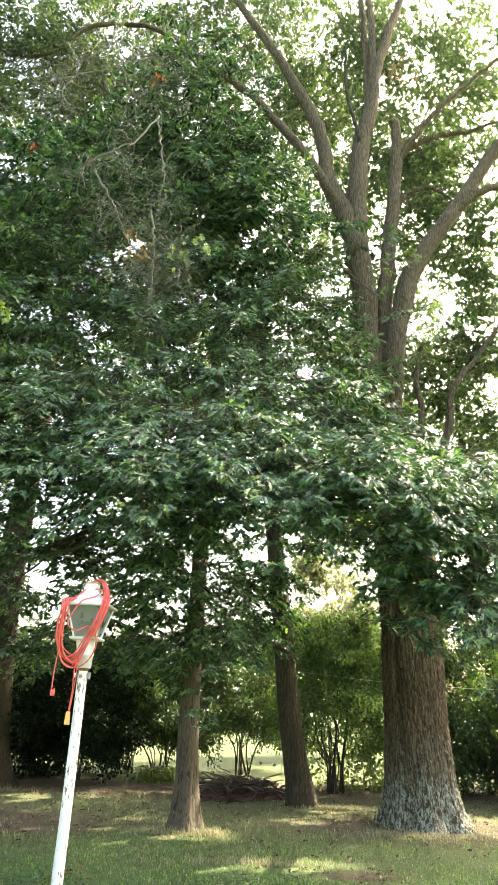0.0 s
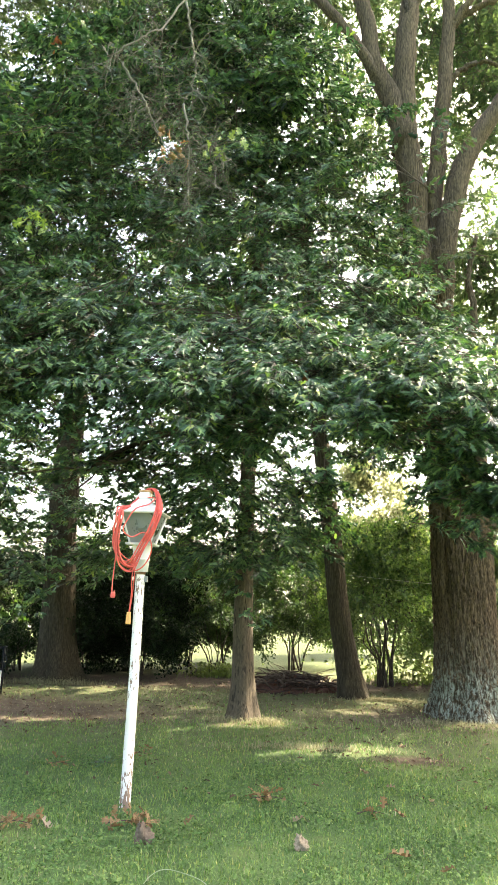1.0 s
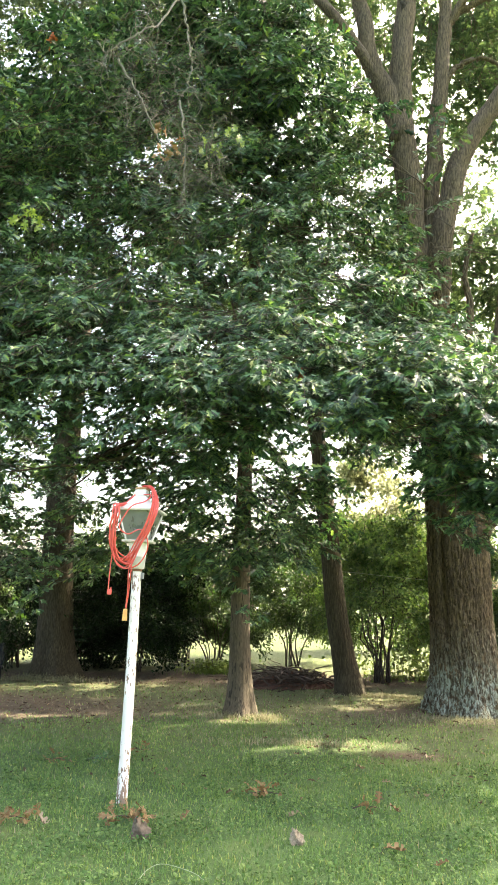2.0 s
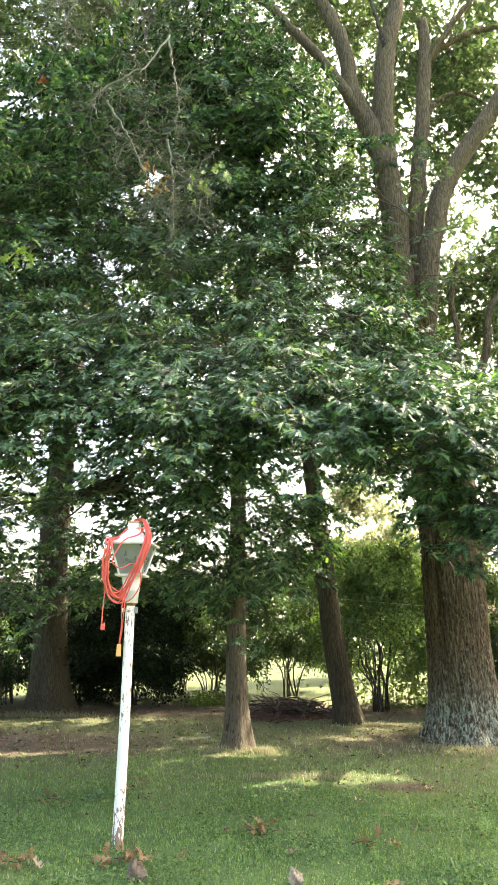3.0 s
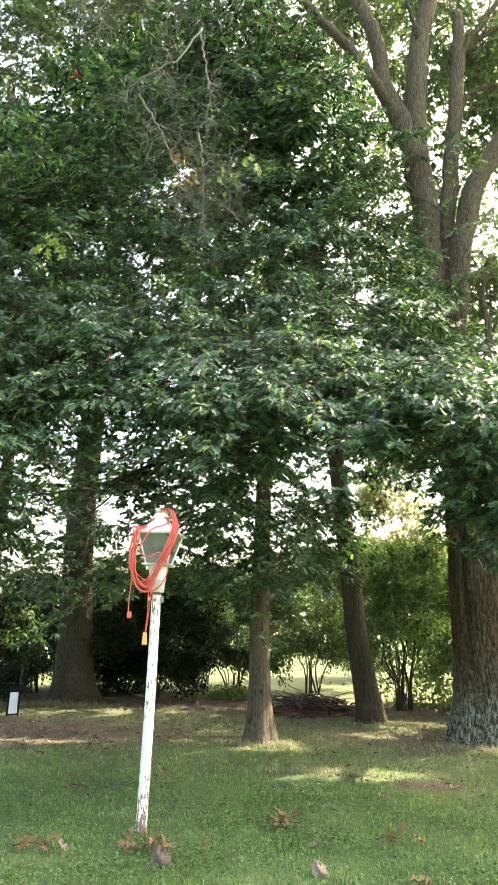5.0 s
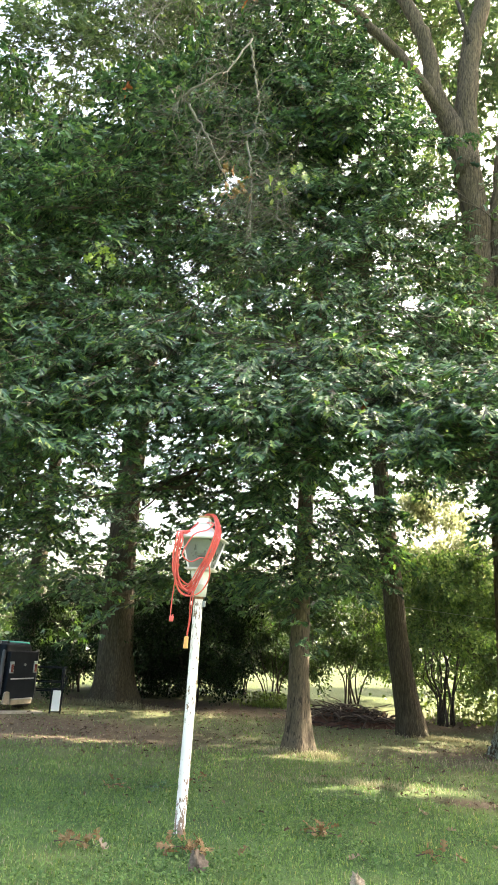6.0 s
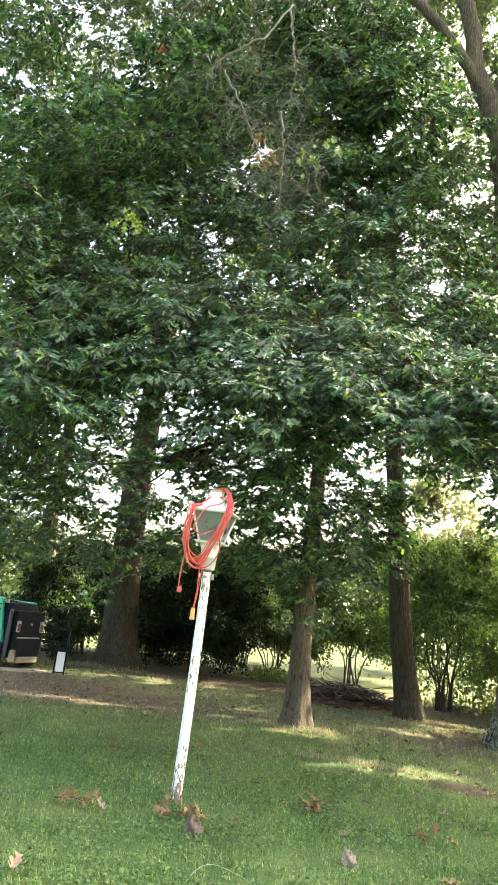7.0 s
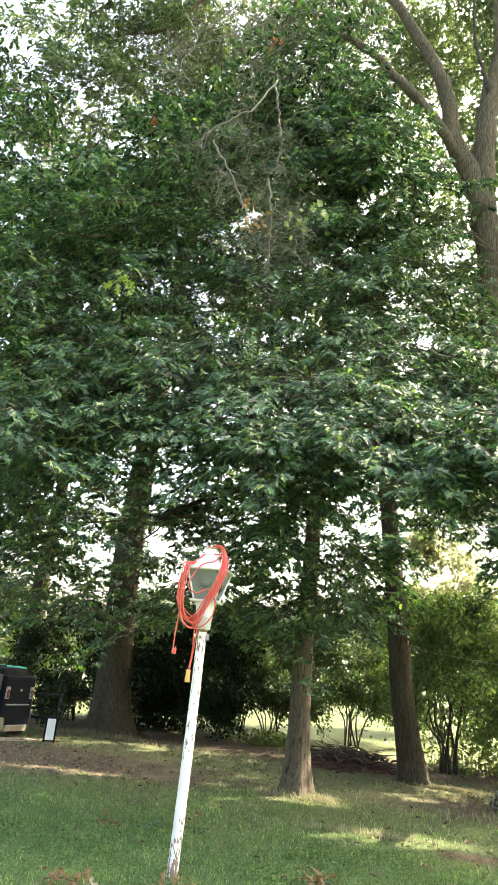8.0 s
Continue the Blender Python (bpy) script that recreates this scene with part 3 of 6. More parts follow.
gx, gy = axis(-10, 9, 0.16, 420), axis(-3, 18, 0.16, 420)
GX, GY = np.meshgrid(gx, gy, indexing="ij")
_i, _j = np.meshgrid(np.arange(len(gx) - 1), np.arange(len(gy) - 1), indexing="ij")
_n = len(gy)
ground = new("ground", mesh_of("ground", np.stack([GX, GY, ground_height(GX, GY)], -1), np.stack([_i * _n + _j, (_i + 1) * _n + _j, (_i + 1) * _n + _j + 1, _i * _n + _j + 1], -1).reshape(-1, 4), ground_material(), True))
tagged(ground, "green mown lawn with bare brown soil patches under trees", "lawn", kind="structure")


def bare(x, y):
    """Where the lawn is worn: 0 lush to 1 bare soil."""
    b = np.exp(-(((x + 4.4) / 2.6) ** 2 + ((y - 9.6) / 1.2) ** 2) ** 2) + np.exp(-(((x + 9) / 4.0) ** 2 + ((y - 9.2) / 2.3) ** 2) ** 2)
    b = b + np.exp(-(((x - 0.9) / 0.7) ** 2 + ((y - 7.35) / 0.28) ** 2)) * 0.8 + 0.45 * np.clip((x + 0.5) / 1.5, 0, 1) * np.clip((y - 6.6) / 1.0, 0, 1) + np.clip((y - 8.6) / 5, 0, 0.75) + np.clip((y - 12.6) / 0.6, 0, 1)
    return np.clip(b, 0, 1)


def grass_tufts(rng, count, y0, y1, height, width, name, mat, label, keep, soft=True):
    """Bent tapered blades, thinner where the lawn is worn."""
    y = y0 + (y1 - y0) * rng.uniform(0, 1, count) ** 1.0
    x = rng.uniform(-1, 1, count) * (0.72 * y + 0.6) * 0.8 - 0.12 * y
    lump = np.sin(5.1 * x + 1.3 * np.sin(4.3 * y)) * np.sin(4.7 * y + 1.1 * np.sin(3.9 * x)) * 0.5 + 0.5
    rim = np.clip((np.minimum(y - y0, y1 - y) / 0.9), 0, 1) * np.clip((0.56 * y + 0.5 - np.abs(x + 0.12 * y)) / 0.8, 0, 1)
    ok = rng.uniform(0, 1, count) < keep(x, y) * (0.5 + 0.5 * lump) * (rim if soft else np.clip(rim * 3, 0, 1))
    ok &= ~((np.hypot(x - 2.38, y - 10.05) < 0.62) | (np.hypot(x + 0.81, y - 9.36) < 0.2) | (np.hypot(x + 1.33, y - 5.29) < 0.05))
    x, y, lump = x[ok], y[ok], lump[ok]
    n = len(x)
    base = np.array([(-0.5, 0, 0), (0.5, 0, 0), (-0.35, 0.12, 0.55), (0.35, 0.12, 0.55), (0.0, 0.5, 1.0)])
    faces = np.array([(0, 1, 3), (0, 3, 2), (2, 3, 4)])
    yaw, lean = rng.uniform(0, 2 * np.pi, n), rng.normal(0, 0.6, n)
    h = height * rng.uniform(0.45, 1.25, n) * (0.75 + 0.5 * lump)
    w = width * rng.uniform(0.7, 1.4, n)
    v = base[None] * np.stack([w, h, h], -1)[:, None]
    v = np.einsum("nij,nvj->nvi", turns(yaw, np.zeros(n), -lean), v) + np.stack([x, y, ground_height(x, y) - 0.004], -1)[:, None]
    f = faces[None] + (5 * np.arange(n))[:, None, None]
    ob = new(name, mesh_of(name, v.reshape(-1, 3), f.reshape(-1, 3), mat))
    return tagged(ob, label, "grass", kind="stuff")


rng = np.random.default_rng(5)
grass_tufts(rng, 190000, 1.9, 9.6, 0.034, 0.0065, "grass", BLADE, "short green lawn grass in the foreground", lambda x, y: 1.0 - 0.9 * bare(x, y))
grass_tufts(rng, 50000, 8.0, 14.5, 0.035, 0.011, "grass", BLADE, "thin green grass growing in tree shade", lambda x, y: 0.75 - 0.65 * bare(x, y))
grass_tufts(rng, 34000, 6.3, 13.2, 0.035, 0.008, "dry_grass", STRAW, "pale dry straw-coloured grass", lambda x, y: 0.16 + 0.1 * np.clip(y - 7.5, 0, 1) + 0.55 * (np.exp(-(((x - 0.3) / 0.9) ** 2 + ((y - 7.65) / 0.35) ** 2)) + np.exp(-(((x + 0.5) / 0.35) ** 2 + ((y - 8.95) / 0.28) ** 2)) + np.exp(-(((x - 2.0) / 0.8) ** 2 + ((y - 9.0) / 0.25) ** 2)) + np.exp(-(((x - 1.6) / 0.9) ** 2 + ((y - 11.45) / 0.25) ** 2)) + np.exp(-(((x + 4.9) / 0.9) ** 2 + ((y - 12.7) / 0.35) ** 2))))

grass_tufts(np.random.default_rng(8), 16000, 2.4, 7.2, 0.04, 0.0065, "dry_grass", STRAW, "scattered yellowed blades in the near lawn", lambda x, y: 0.05 + 0.4 * np.exp(-(((x + 2.2) / 1.3) ** 2 + ((y - 4.4) / 1.1) ** 2)))


def clover(rng, count):
    """Low broad weeds between the blades."""
    y = rng.uniform(2.8, 7.0, count)
    x = rng.uniform(-1, 1, count) * (0.55 * y + 0.5) - 0.12 * y
    keep = np.sin(3.1 * x + 2 * np.sin(2.2 * y)) * np.sin(2.9 * y + 1) + rng.normal(0, 0.5, count) > 0.1
    x, y = x[keep], y[keep]
    n = len(x)
    a = np.linspace(0, 2 * np.pi, 6, endpoint=False)
    v = np.vstack([np.stack([np.cos(a), np.sin(a) * 0.8, 0.15 * np.cos(2 * a)], 1)])
    f = np.array([(0, 1, 2, 3), (0, 3, 4, 5)])
    rot = turns(rng.uniform(0, 6.3, n), rng.normal(0, 0.4, n), rng.normal(0, 0.4, n))
    vv, ff = scatter(v, f, np.stack([x, y, ground_height(x, y) + rng.uniform(0.012, 0.04, n)], -1), rot, rng.uniform(0.007, 0.015, n))
    return tagged(new("clover", mesh_of("clover", vv, ff, CLOVER)), "low green clover and weeds among lawn grass", "weeds", kind="stuff")


clover(rng, 44000)


def straw_tuft(rng, at, reach, count, height, label):
    """Long dry grass left standing round a trunk."""
    x, y = at[0] + rng.normal(0, reach[0], count), at[1] + rng.normal(0, reach[1], count)
    base = np.array([(-0.5, 0, 0), (0.5, 0, 0), (-0.3, 0.25, 0.55), (0.3, 0.25, 0.55), (0.0, 0.8, 0.9)])
    h = height * rng.uniform(0.4, 1.2, count)
    v = base[None] * np.stack([np.full(count, 0.007), h, h], -1)[:, None]
    v = np.einsum("nij,nvj->nvi", turns(rng.uniform(0, 6.3, count), np.zeros(count), rng.normal(0, 0.3, count)), v) + np.stack([x, y, ground_height(x, y) - 0.004], -1)[:, None]
    f = np.array([(0, 1, 3), (0, 3, 2), (2, 3, 4)])[None] + (5 * np.arange(count))[:, None, None]
    return tagged(new("dry_grass", mesh_of("dry_grass", v.reshape(-1, 3), f.reshape(-1, 3), STRAW)), label, "grass", kind="stuff")


straw_tuft(rng, (-0.5, 9.02), (0.17, 0.1), 800, 0.08, "pale dry grass tuft at the slim oak's foot")
straw_tuft(rng, (2.05, 9.2), (0.45, 0.1), 1300, 0.065, "pale dry grass before the old oak")
straw_tuft(rng, (1.2, 11.4), (0.3, 0.09), 900, 0.07, "pale dry grass at the leaning oak's foot")
straw_tuft(rng, (-4.85, 12.72), (0.5, 0.12), 1300, 0.12, "pale dry stalks at the tall oak's foot")
straw_tuft(rng, (-0.02, 7.58), (0.42, 0.07), 700, 0.075, "tall pale grass in the sun fleck")
straw_tuft(rng, (1.51, 11.37), (0.3, 0.06), 800, 0.06, "pale dry grass between the two oaks")
straw_tuft(rng, (-1.40, 9.84), (0.22, 0.06), 450, 0.05, "pale dry grass on the worn lawn")
straw_tuft(rng, (1.23, 10.54), (0.14, 0.05), 250, 0.05, "pale dry grass on the worn lawn")
straw_tuft(rng, (-1.05, 9.12), (0.12, 0.06), 300, 0.08, "thin dry grass at the slim oak's foot")


def ground_litter(rng, count):
    """Small curled dead leaves and bits of bark on the worn ground."""
    y = rng.uniform(5.5, 13.4, count)
    x = rng.uniform(-1, 1, count) * (0.6 * y + 0.6) - 0.12 * y
    keep = rng.uniform(0, 1, count) < 0.1 + 0.9 * bare(x, y) * (0.4 + 0.6 * (np.sin(2.1 * x + 1.7 * y) > -0.2))
    x, y = x[keep], y[keep]
    n = len(x)
    v, f = crown_leaf(0.5)
    rot = turns(rng.uniform(0, 6.3, n), rng.normal(0, 0.35, n), rng.normal(0, 0.5, n))
    vv, ff = scatter(v, f, np.stack([x, y, ground_height(x, y) + rng.uniform(0.012, 0.03, n)], -1), rot, rng.uniform(0.03, 0.085, n))
    return tagged(new("leaf_litter", mesh_of("leaf_litter", vv, ff, LITTER_LEAF)), "scattered small brown dead leaves on worn lawn", "leaf litter", kind="stuff")


LITTER_LEAF = leaf_material("litter_leaf", [(0.0, (0.035, 0.022, 0.014)), (0.5, (0.09, 0.06, 0.038)), (0.85, (0.17, 0.12, 0.08)), (1.0, (0.32, 0.25, 0.17))], (1.0, 0.85, 0.6), rough=0.8, amount=0.1, gloss=0.2)
ground_litter(np.random.default_rng(77), 6500)


# ---- trees ----
OAK, CROWN, SMALL, TINY, LOBED = oak_leaf(), crown_leaf(), small_leaf(), tiny_leaf(), lobed_leaf()


def middle_oak():
    """The slim oak whose low wide boughs hang towards the lawn."""
    at = (-0.81, 9.36, 0.0)
    tree = thing("oak_tree", at, "slim oak with brown bark and low spreading dark green boughs", "tree")
    rng = np.random.default_rng(11)
    path = local([(-0.81, 9.36, -0.05), (-0.83, 9.42, 1.3), (-0.81, 9.55, 3.0), (-0.78, 9.8, 4.8), (-0.7, 9.8, 6.8), (-0.62, 9.9, 10.0), (-0.5, 10.0, 13.5)], at)
    part("trunk", trunk_mesh("trunk", path, [0.165, 0.138, 0.122, 0.113, 0.1, 0.065, 0.02], BARK_SLIM, 1.0, 0.55, 0.3, 72, 150, 0.03), tree)
    bough = local([(-0.81, 9.78, 4.44), (-1.24, 9.23, 4.25), (-1.83, 8.62, 3.83), (-2.38, 8.07, 3.44), (-2.70, 7.75, 3.11)], at)
    part("limb", limb_mesh(bough, 0.07, 0.007, BARK_DARK, 5.3), tree)
    shelf_west = [(-2.6, 5.7, 3.9), (-2.9, 6.1, 3.6, 0.5), (-2.9, 5.5, 3.4), (-3.3, 5.7, 4.3), (-3.5, 5.3, 3.7), (-4, 6, 3), (-2.9, 6.6, 5.1), (-3.6, 6.2, 5.3), (-3.0, 6.3, 4.4, 0.8), (-3.4, 6.5, 4.7, 0.8)]
    shelf_middle = [(-2.3, 6.2, 4.5), (-1.5, 5.8, 3.8), (-1.2, 6.5, 4.4), (-0.7, 6.4, 4.5), (-0.6, 6.6, 3.35, 0.5), (-1.05, 6.7, 3.0, 0.5), (-1.9, 7, 5.3), (-0.9, 7.4, 5.6), (-1.9, 6.3, 4.0), (-1.1, 6.3, 3.9), (-2.3, 6.1, 3.75, 0.8), (-0.6, 6.3, 3.9), (-1.5, 6.8, 4.8), (-2.4, 6.8, 4.9)]
    shelf_east = [(-0.3, 6, 3.7), (0.2, 6.4, 4.3), (0.2, 6, 3.7, 0.9), (0.7, 6.2, 3.9), (1.1, 5.9, 3.7), (1.6, 6, 3.6), (1.6, 6.4, 3.2), (1.8, 6.6, 3.0, 0.7), (1.7, 6.3, 2.55, 0.6), (1.9, 6.2, 3.9), (1.1, 6.1, 3.6, 0.8), (1.6, 6.4, 2.95, 0.6), (-0.3, 6.8, 3.3, 0.35), (0, 7.2, 5.3), (0.9, 7.2, 4.9), (2.2, 6.3, 2.55, 0.8), (2.5, 6.4, 2.45, 0.6), (2.3, 6.4, 3.2, 0.8), (2.6, 6.4, 3.7, 0.8), (1.5, 7.5, 5.3, 0.4), (0.9, 7.6, 5.7, 0.8), (2.0, 7.2, 4.6, 0.5)]
    inner_west = [(-4.8, 8.2, 3.5, 0.6), (-4.8, 8.5, 2.4, 0.6), (-4.2, 8.5, 2.9, 0.5), (-4.9, 7.6, 3.9, 0.6), (-4.2, 8.6, 3.8, 0.4), (-2.5, 10.1, 3.7, 0.3), (-3.9, 7.2, 2.7, 0.7), (-3.9, 8.7, 2.5, 0.5), (-3.2, 9.5, 2.5, 0.3), (-4.8, 7.6, 2.2, 0.7), (-4.2, 9.6, 1.9, 0.5), (-2.7, 10.2, 2.1, 0.5), (-3.7, 10.4, 1.8, 0.35), (-2.7, 8.8, 3.8, 0.4), (-2.7, 9.7, 3.2, 0.2), (-3.2, 9.3, 3.2, 0.2), (-3.7, 9.3, 2.9, 0.25), (-2.7, 10.2, 2.7, 0.25), (-4.2, 8.9, 3.4, 0.4)]
    inner_middle = [(-1.9, 8.6, 3.6, 0.4), (-2.6, 7.9, 3.1, 0.4), (-1.6, 9.5, 3.7, 0.3), (-1.5, 8.5, 2.6, 0.45), (-1.65, 8.9, 2.15, 0.4), (-1.25, 8.3, 3.0, 0.35), (-1.9, 8.8, 2.6, 0.25), (-2.3, 8.7, 3.8, 0.5), (-1.6, 8.4, 4, 0.6), (-1.7, 9.0, 2.2, 0.2), (-2.2, 9.6, 3.3, 0.25), (-1.6, 9.3, 3, 0.25)]
    inner_east = [(0.15, 10.4, 3.2, 0.3), (0.1, 10.4, 2.6, 0.25), (-0.2, 9.9, 3.1, 0.3), (-0.15, 9.9, 2.9, 0.2), (-0.1, 9.8, 3.4, 0.3), (-0.3, 10.0, 2.6, 0.2), (-0.1, 10.0, 2.9, 0.2), (-0.2, 9.9, 2.7, 0.2), (0.75, 9, 4.5, 0.3), (1.2, 8.6, 4.1, 0.3), (0.9, 8.2, 4.3, 0.3), (-0.1, 9.2, 4.1, 0.2), (-0.1, 9.9, 2.8, 0.15), (0.0, 9.8, 3, 0.2), (-0.1, 9.9, 2.4, 0.1)]
    low_front = [(-1.17, 8.0, 3.07, 0.33), (-0.74, 8.0, 2.99, 0.33), (-0.32, 8.3, 3.11, 0.28), (-1.03, 8.1, 2.63, 0.3), (-0.61, 8.2, 2.6, 0.33), (-0.27, 8.6, 2.71, 0.28), (-1.19, 8.3, 2.27, 0.22), (-0.83, 8.3, 2.2, 0.28), (-0.45, 8.5, 2.24, 0.28), (-0.17, 8.7, 2.36, 0.22), (-0.08, 8.8, 2.96, 0.22)]
    between = [(0.52, 9.4, 4.25, 0.3), (0.93, 9.2, 4.11, 0.3), (1.33, 9.0, 4.15, 0.4), (1.56, 9.0, 3.9, 0.3), (0.71, 9.6, 3.95, 0.2), (1.19, 9.3, 3.8, 0.22), (1.51, 9.0, 3.57, 0.2), (0.5, 9.8, 3.64, 0.18), (0.96, 9.6, 3.6, 0.12)]
    mid = [(-3.4, 7.0, 6.2, 1), (-2.9, 7.5, 7.1, 1), (-2.0, 7.3, 6.2, 1), (-1.4, 8.1, 7.0, 1), (-0.5, 7.8, 6.4, 1), (0.1, 8.2, 6.8, 0.5), (0.6, 8.0, 5.9, 0.5), (-4.3, 6.7, 6.6, 1), (-4.6, 6.3, 5.5, 1), (1.6, 8.5, 5.2, 0.8), (1.0, 9.0, 7.2, 0.4), (-0.1, 8.6, 7.7, 0.6), (0.4, 8.4, 7.2, 0.35), (-3.5, 7.2, 7.2, 0.8), (-2.9, 7.7, 7.9, 0.8), (-2.0, 8.0, 7.6, 0.8), (-1.2, 8.3, 8.0, 0.8), (-3.8, 6.8, 7.0, 0.8), (-2.3, 7.5, 7.0, 0.7), (-3.5, 7.9, 8.0, 0.7), (-1.8, 8.8, 9.9, 0.7)]
    up = [(-0.3, 9.0, 9.5, 1), (-0.5, 9.4, 10.9, 0.8), (0.3, 9.2, 9.2, 0.5), (-3.4, 7.6, 8.4, 1), (-2.9, 8.3, 9.3, 1), (-1.8, 8.4, 8.7, 1), (-1.0, 9.0, 10.0, 1), (-0.5, 8.8, 8.3, 1), (-1.3, 9.3, 11.3, 1), (-2.7, 8.8, 10.6, 1), (-3.3, 8.2, 9.9, 0.8), (-1.0, 9.6, 11.6, 0.8), (-2.0, 9.3, 11.8, 0.7), (-4.2, 7.0, 7.4, 0.7)]
    crown_edge = [(-1.52, 8.6, 12.74, 0.4), (-0.83, 8.8, 12.54, 0.4), (-0.41, 8.8, 11.24, 0.45), (-0.22, 8.6, 9.84, 0.45), (-0.06, 8.6, 8.98, 0.45)]
    crown_west = [(-6.44, 8.2, 10.44, 0.25), (-5.69, 8.4, 10.48, 0.3), (-5.83, 8.0, 9.05, 0.35), (-5.01, 8.2, 8.97, 0.3), (-5.78, 7.8, 7.91, 0.5), (-5.09, 8.0, 7.84, 0.4), (-5.21, 7.6, 6.65, 0.5), (-4.35, 7.6, 6.37, 0.45), (-5.16, 7.4, 5.7, 0.5), (-4.37, 7.2, 5.26, 0.5), (-4.59, 7.0, 4.5, 0.5), (-3.86, 7.0, 4.37, 0.45), (-4.08, 6.8, 3.69, 0.4), (-3.66, 7.2, 4.94, 0.4)]
    back = [(-0.8 + 3.6 * math.cos(a) * s, 10 + 3.6 * math.sin(a) * s, z) for a, s, z in ((0.3, 0.9, 8.5), (0.9, 0.8, 9.2), (1.5, 0.9, 7.9), (2.2, 0.8, 8.6), (2.8, 0.9, 8.0), (0.1, 0.7, 9.5), (1.2, 0.6, 10.5), (2.5, 0.7, 9.2), (3.3, 0.9, 7.2), (3.5, 0.7, 11.0), (0.6, 0.4, 12.4), (4.2, 0.3, 13.6))]
    wood, leaves = Heap(), Heap()
    inner = [(x, y, z + 0.22, *share) for x, y, z, *share in [(*c[:3], 0.6 * c[3]) for c in inner_west] + inner_middle + [(*c[:3], 0.7 * c[3]) for c in inner_east]]
    fronded(rng, wood, leaves, path, local(shelf_west + shelf_middle + shelf_east, at), 0.68, 11, 10, 10, 0.118, CROWN, 0.034, 0.4, 0.5, at=at, limbs=[bough])
    fronded(rng, wood, leaves, path, local(inner, at), 0.75, 12, 10, 10, 0.105, LOBED, 0.03, 0.32, 0.5, at=at, limbs=[bough])
    fronded(rng, wood, leaves, path, local(low_front + between, at), 0.5, 9, 9, 8, 0.115, CROWN, 0.02, 0.4, 0.5, at=at, limbs=[bough], reach=(0.5, 0.9))
    fronded(rng, wood, leaves, path, local(mid, at), 0.95, 19, 11, 10, 0.118, CROWN, 0.03, 0.4, 0.7, at=at)
    fronded(rng, wood, leaves, path, local(up + crown_edge + crown_west, at), 1.1, 21, 11, 10, 0.125, LOBED, 0.028, 0.4, 0.8, at=at)
    boughs(rng, wood, leaves, path, local(back, at), 1.3, 10, 4, 8, 0.15, LOBED, 0.028, 0.4, 0.6, at=at)
    part("branchwork", wood.mesh("branchwork", TWIG, True), tree)
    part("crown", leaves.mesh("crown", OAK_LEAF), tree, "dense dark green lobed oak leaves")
    return tree


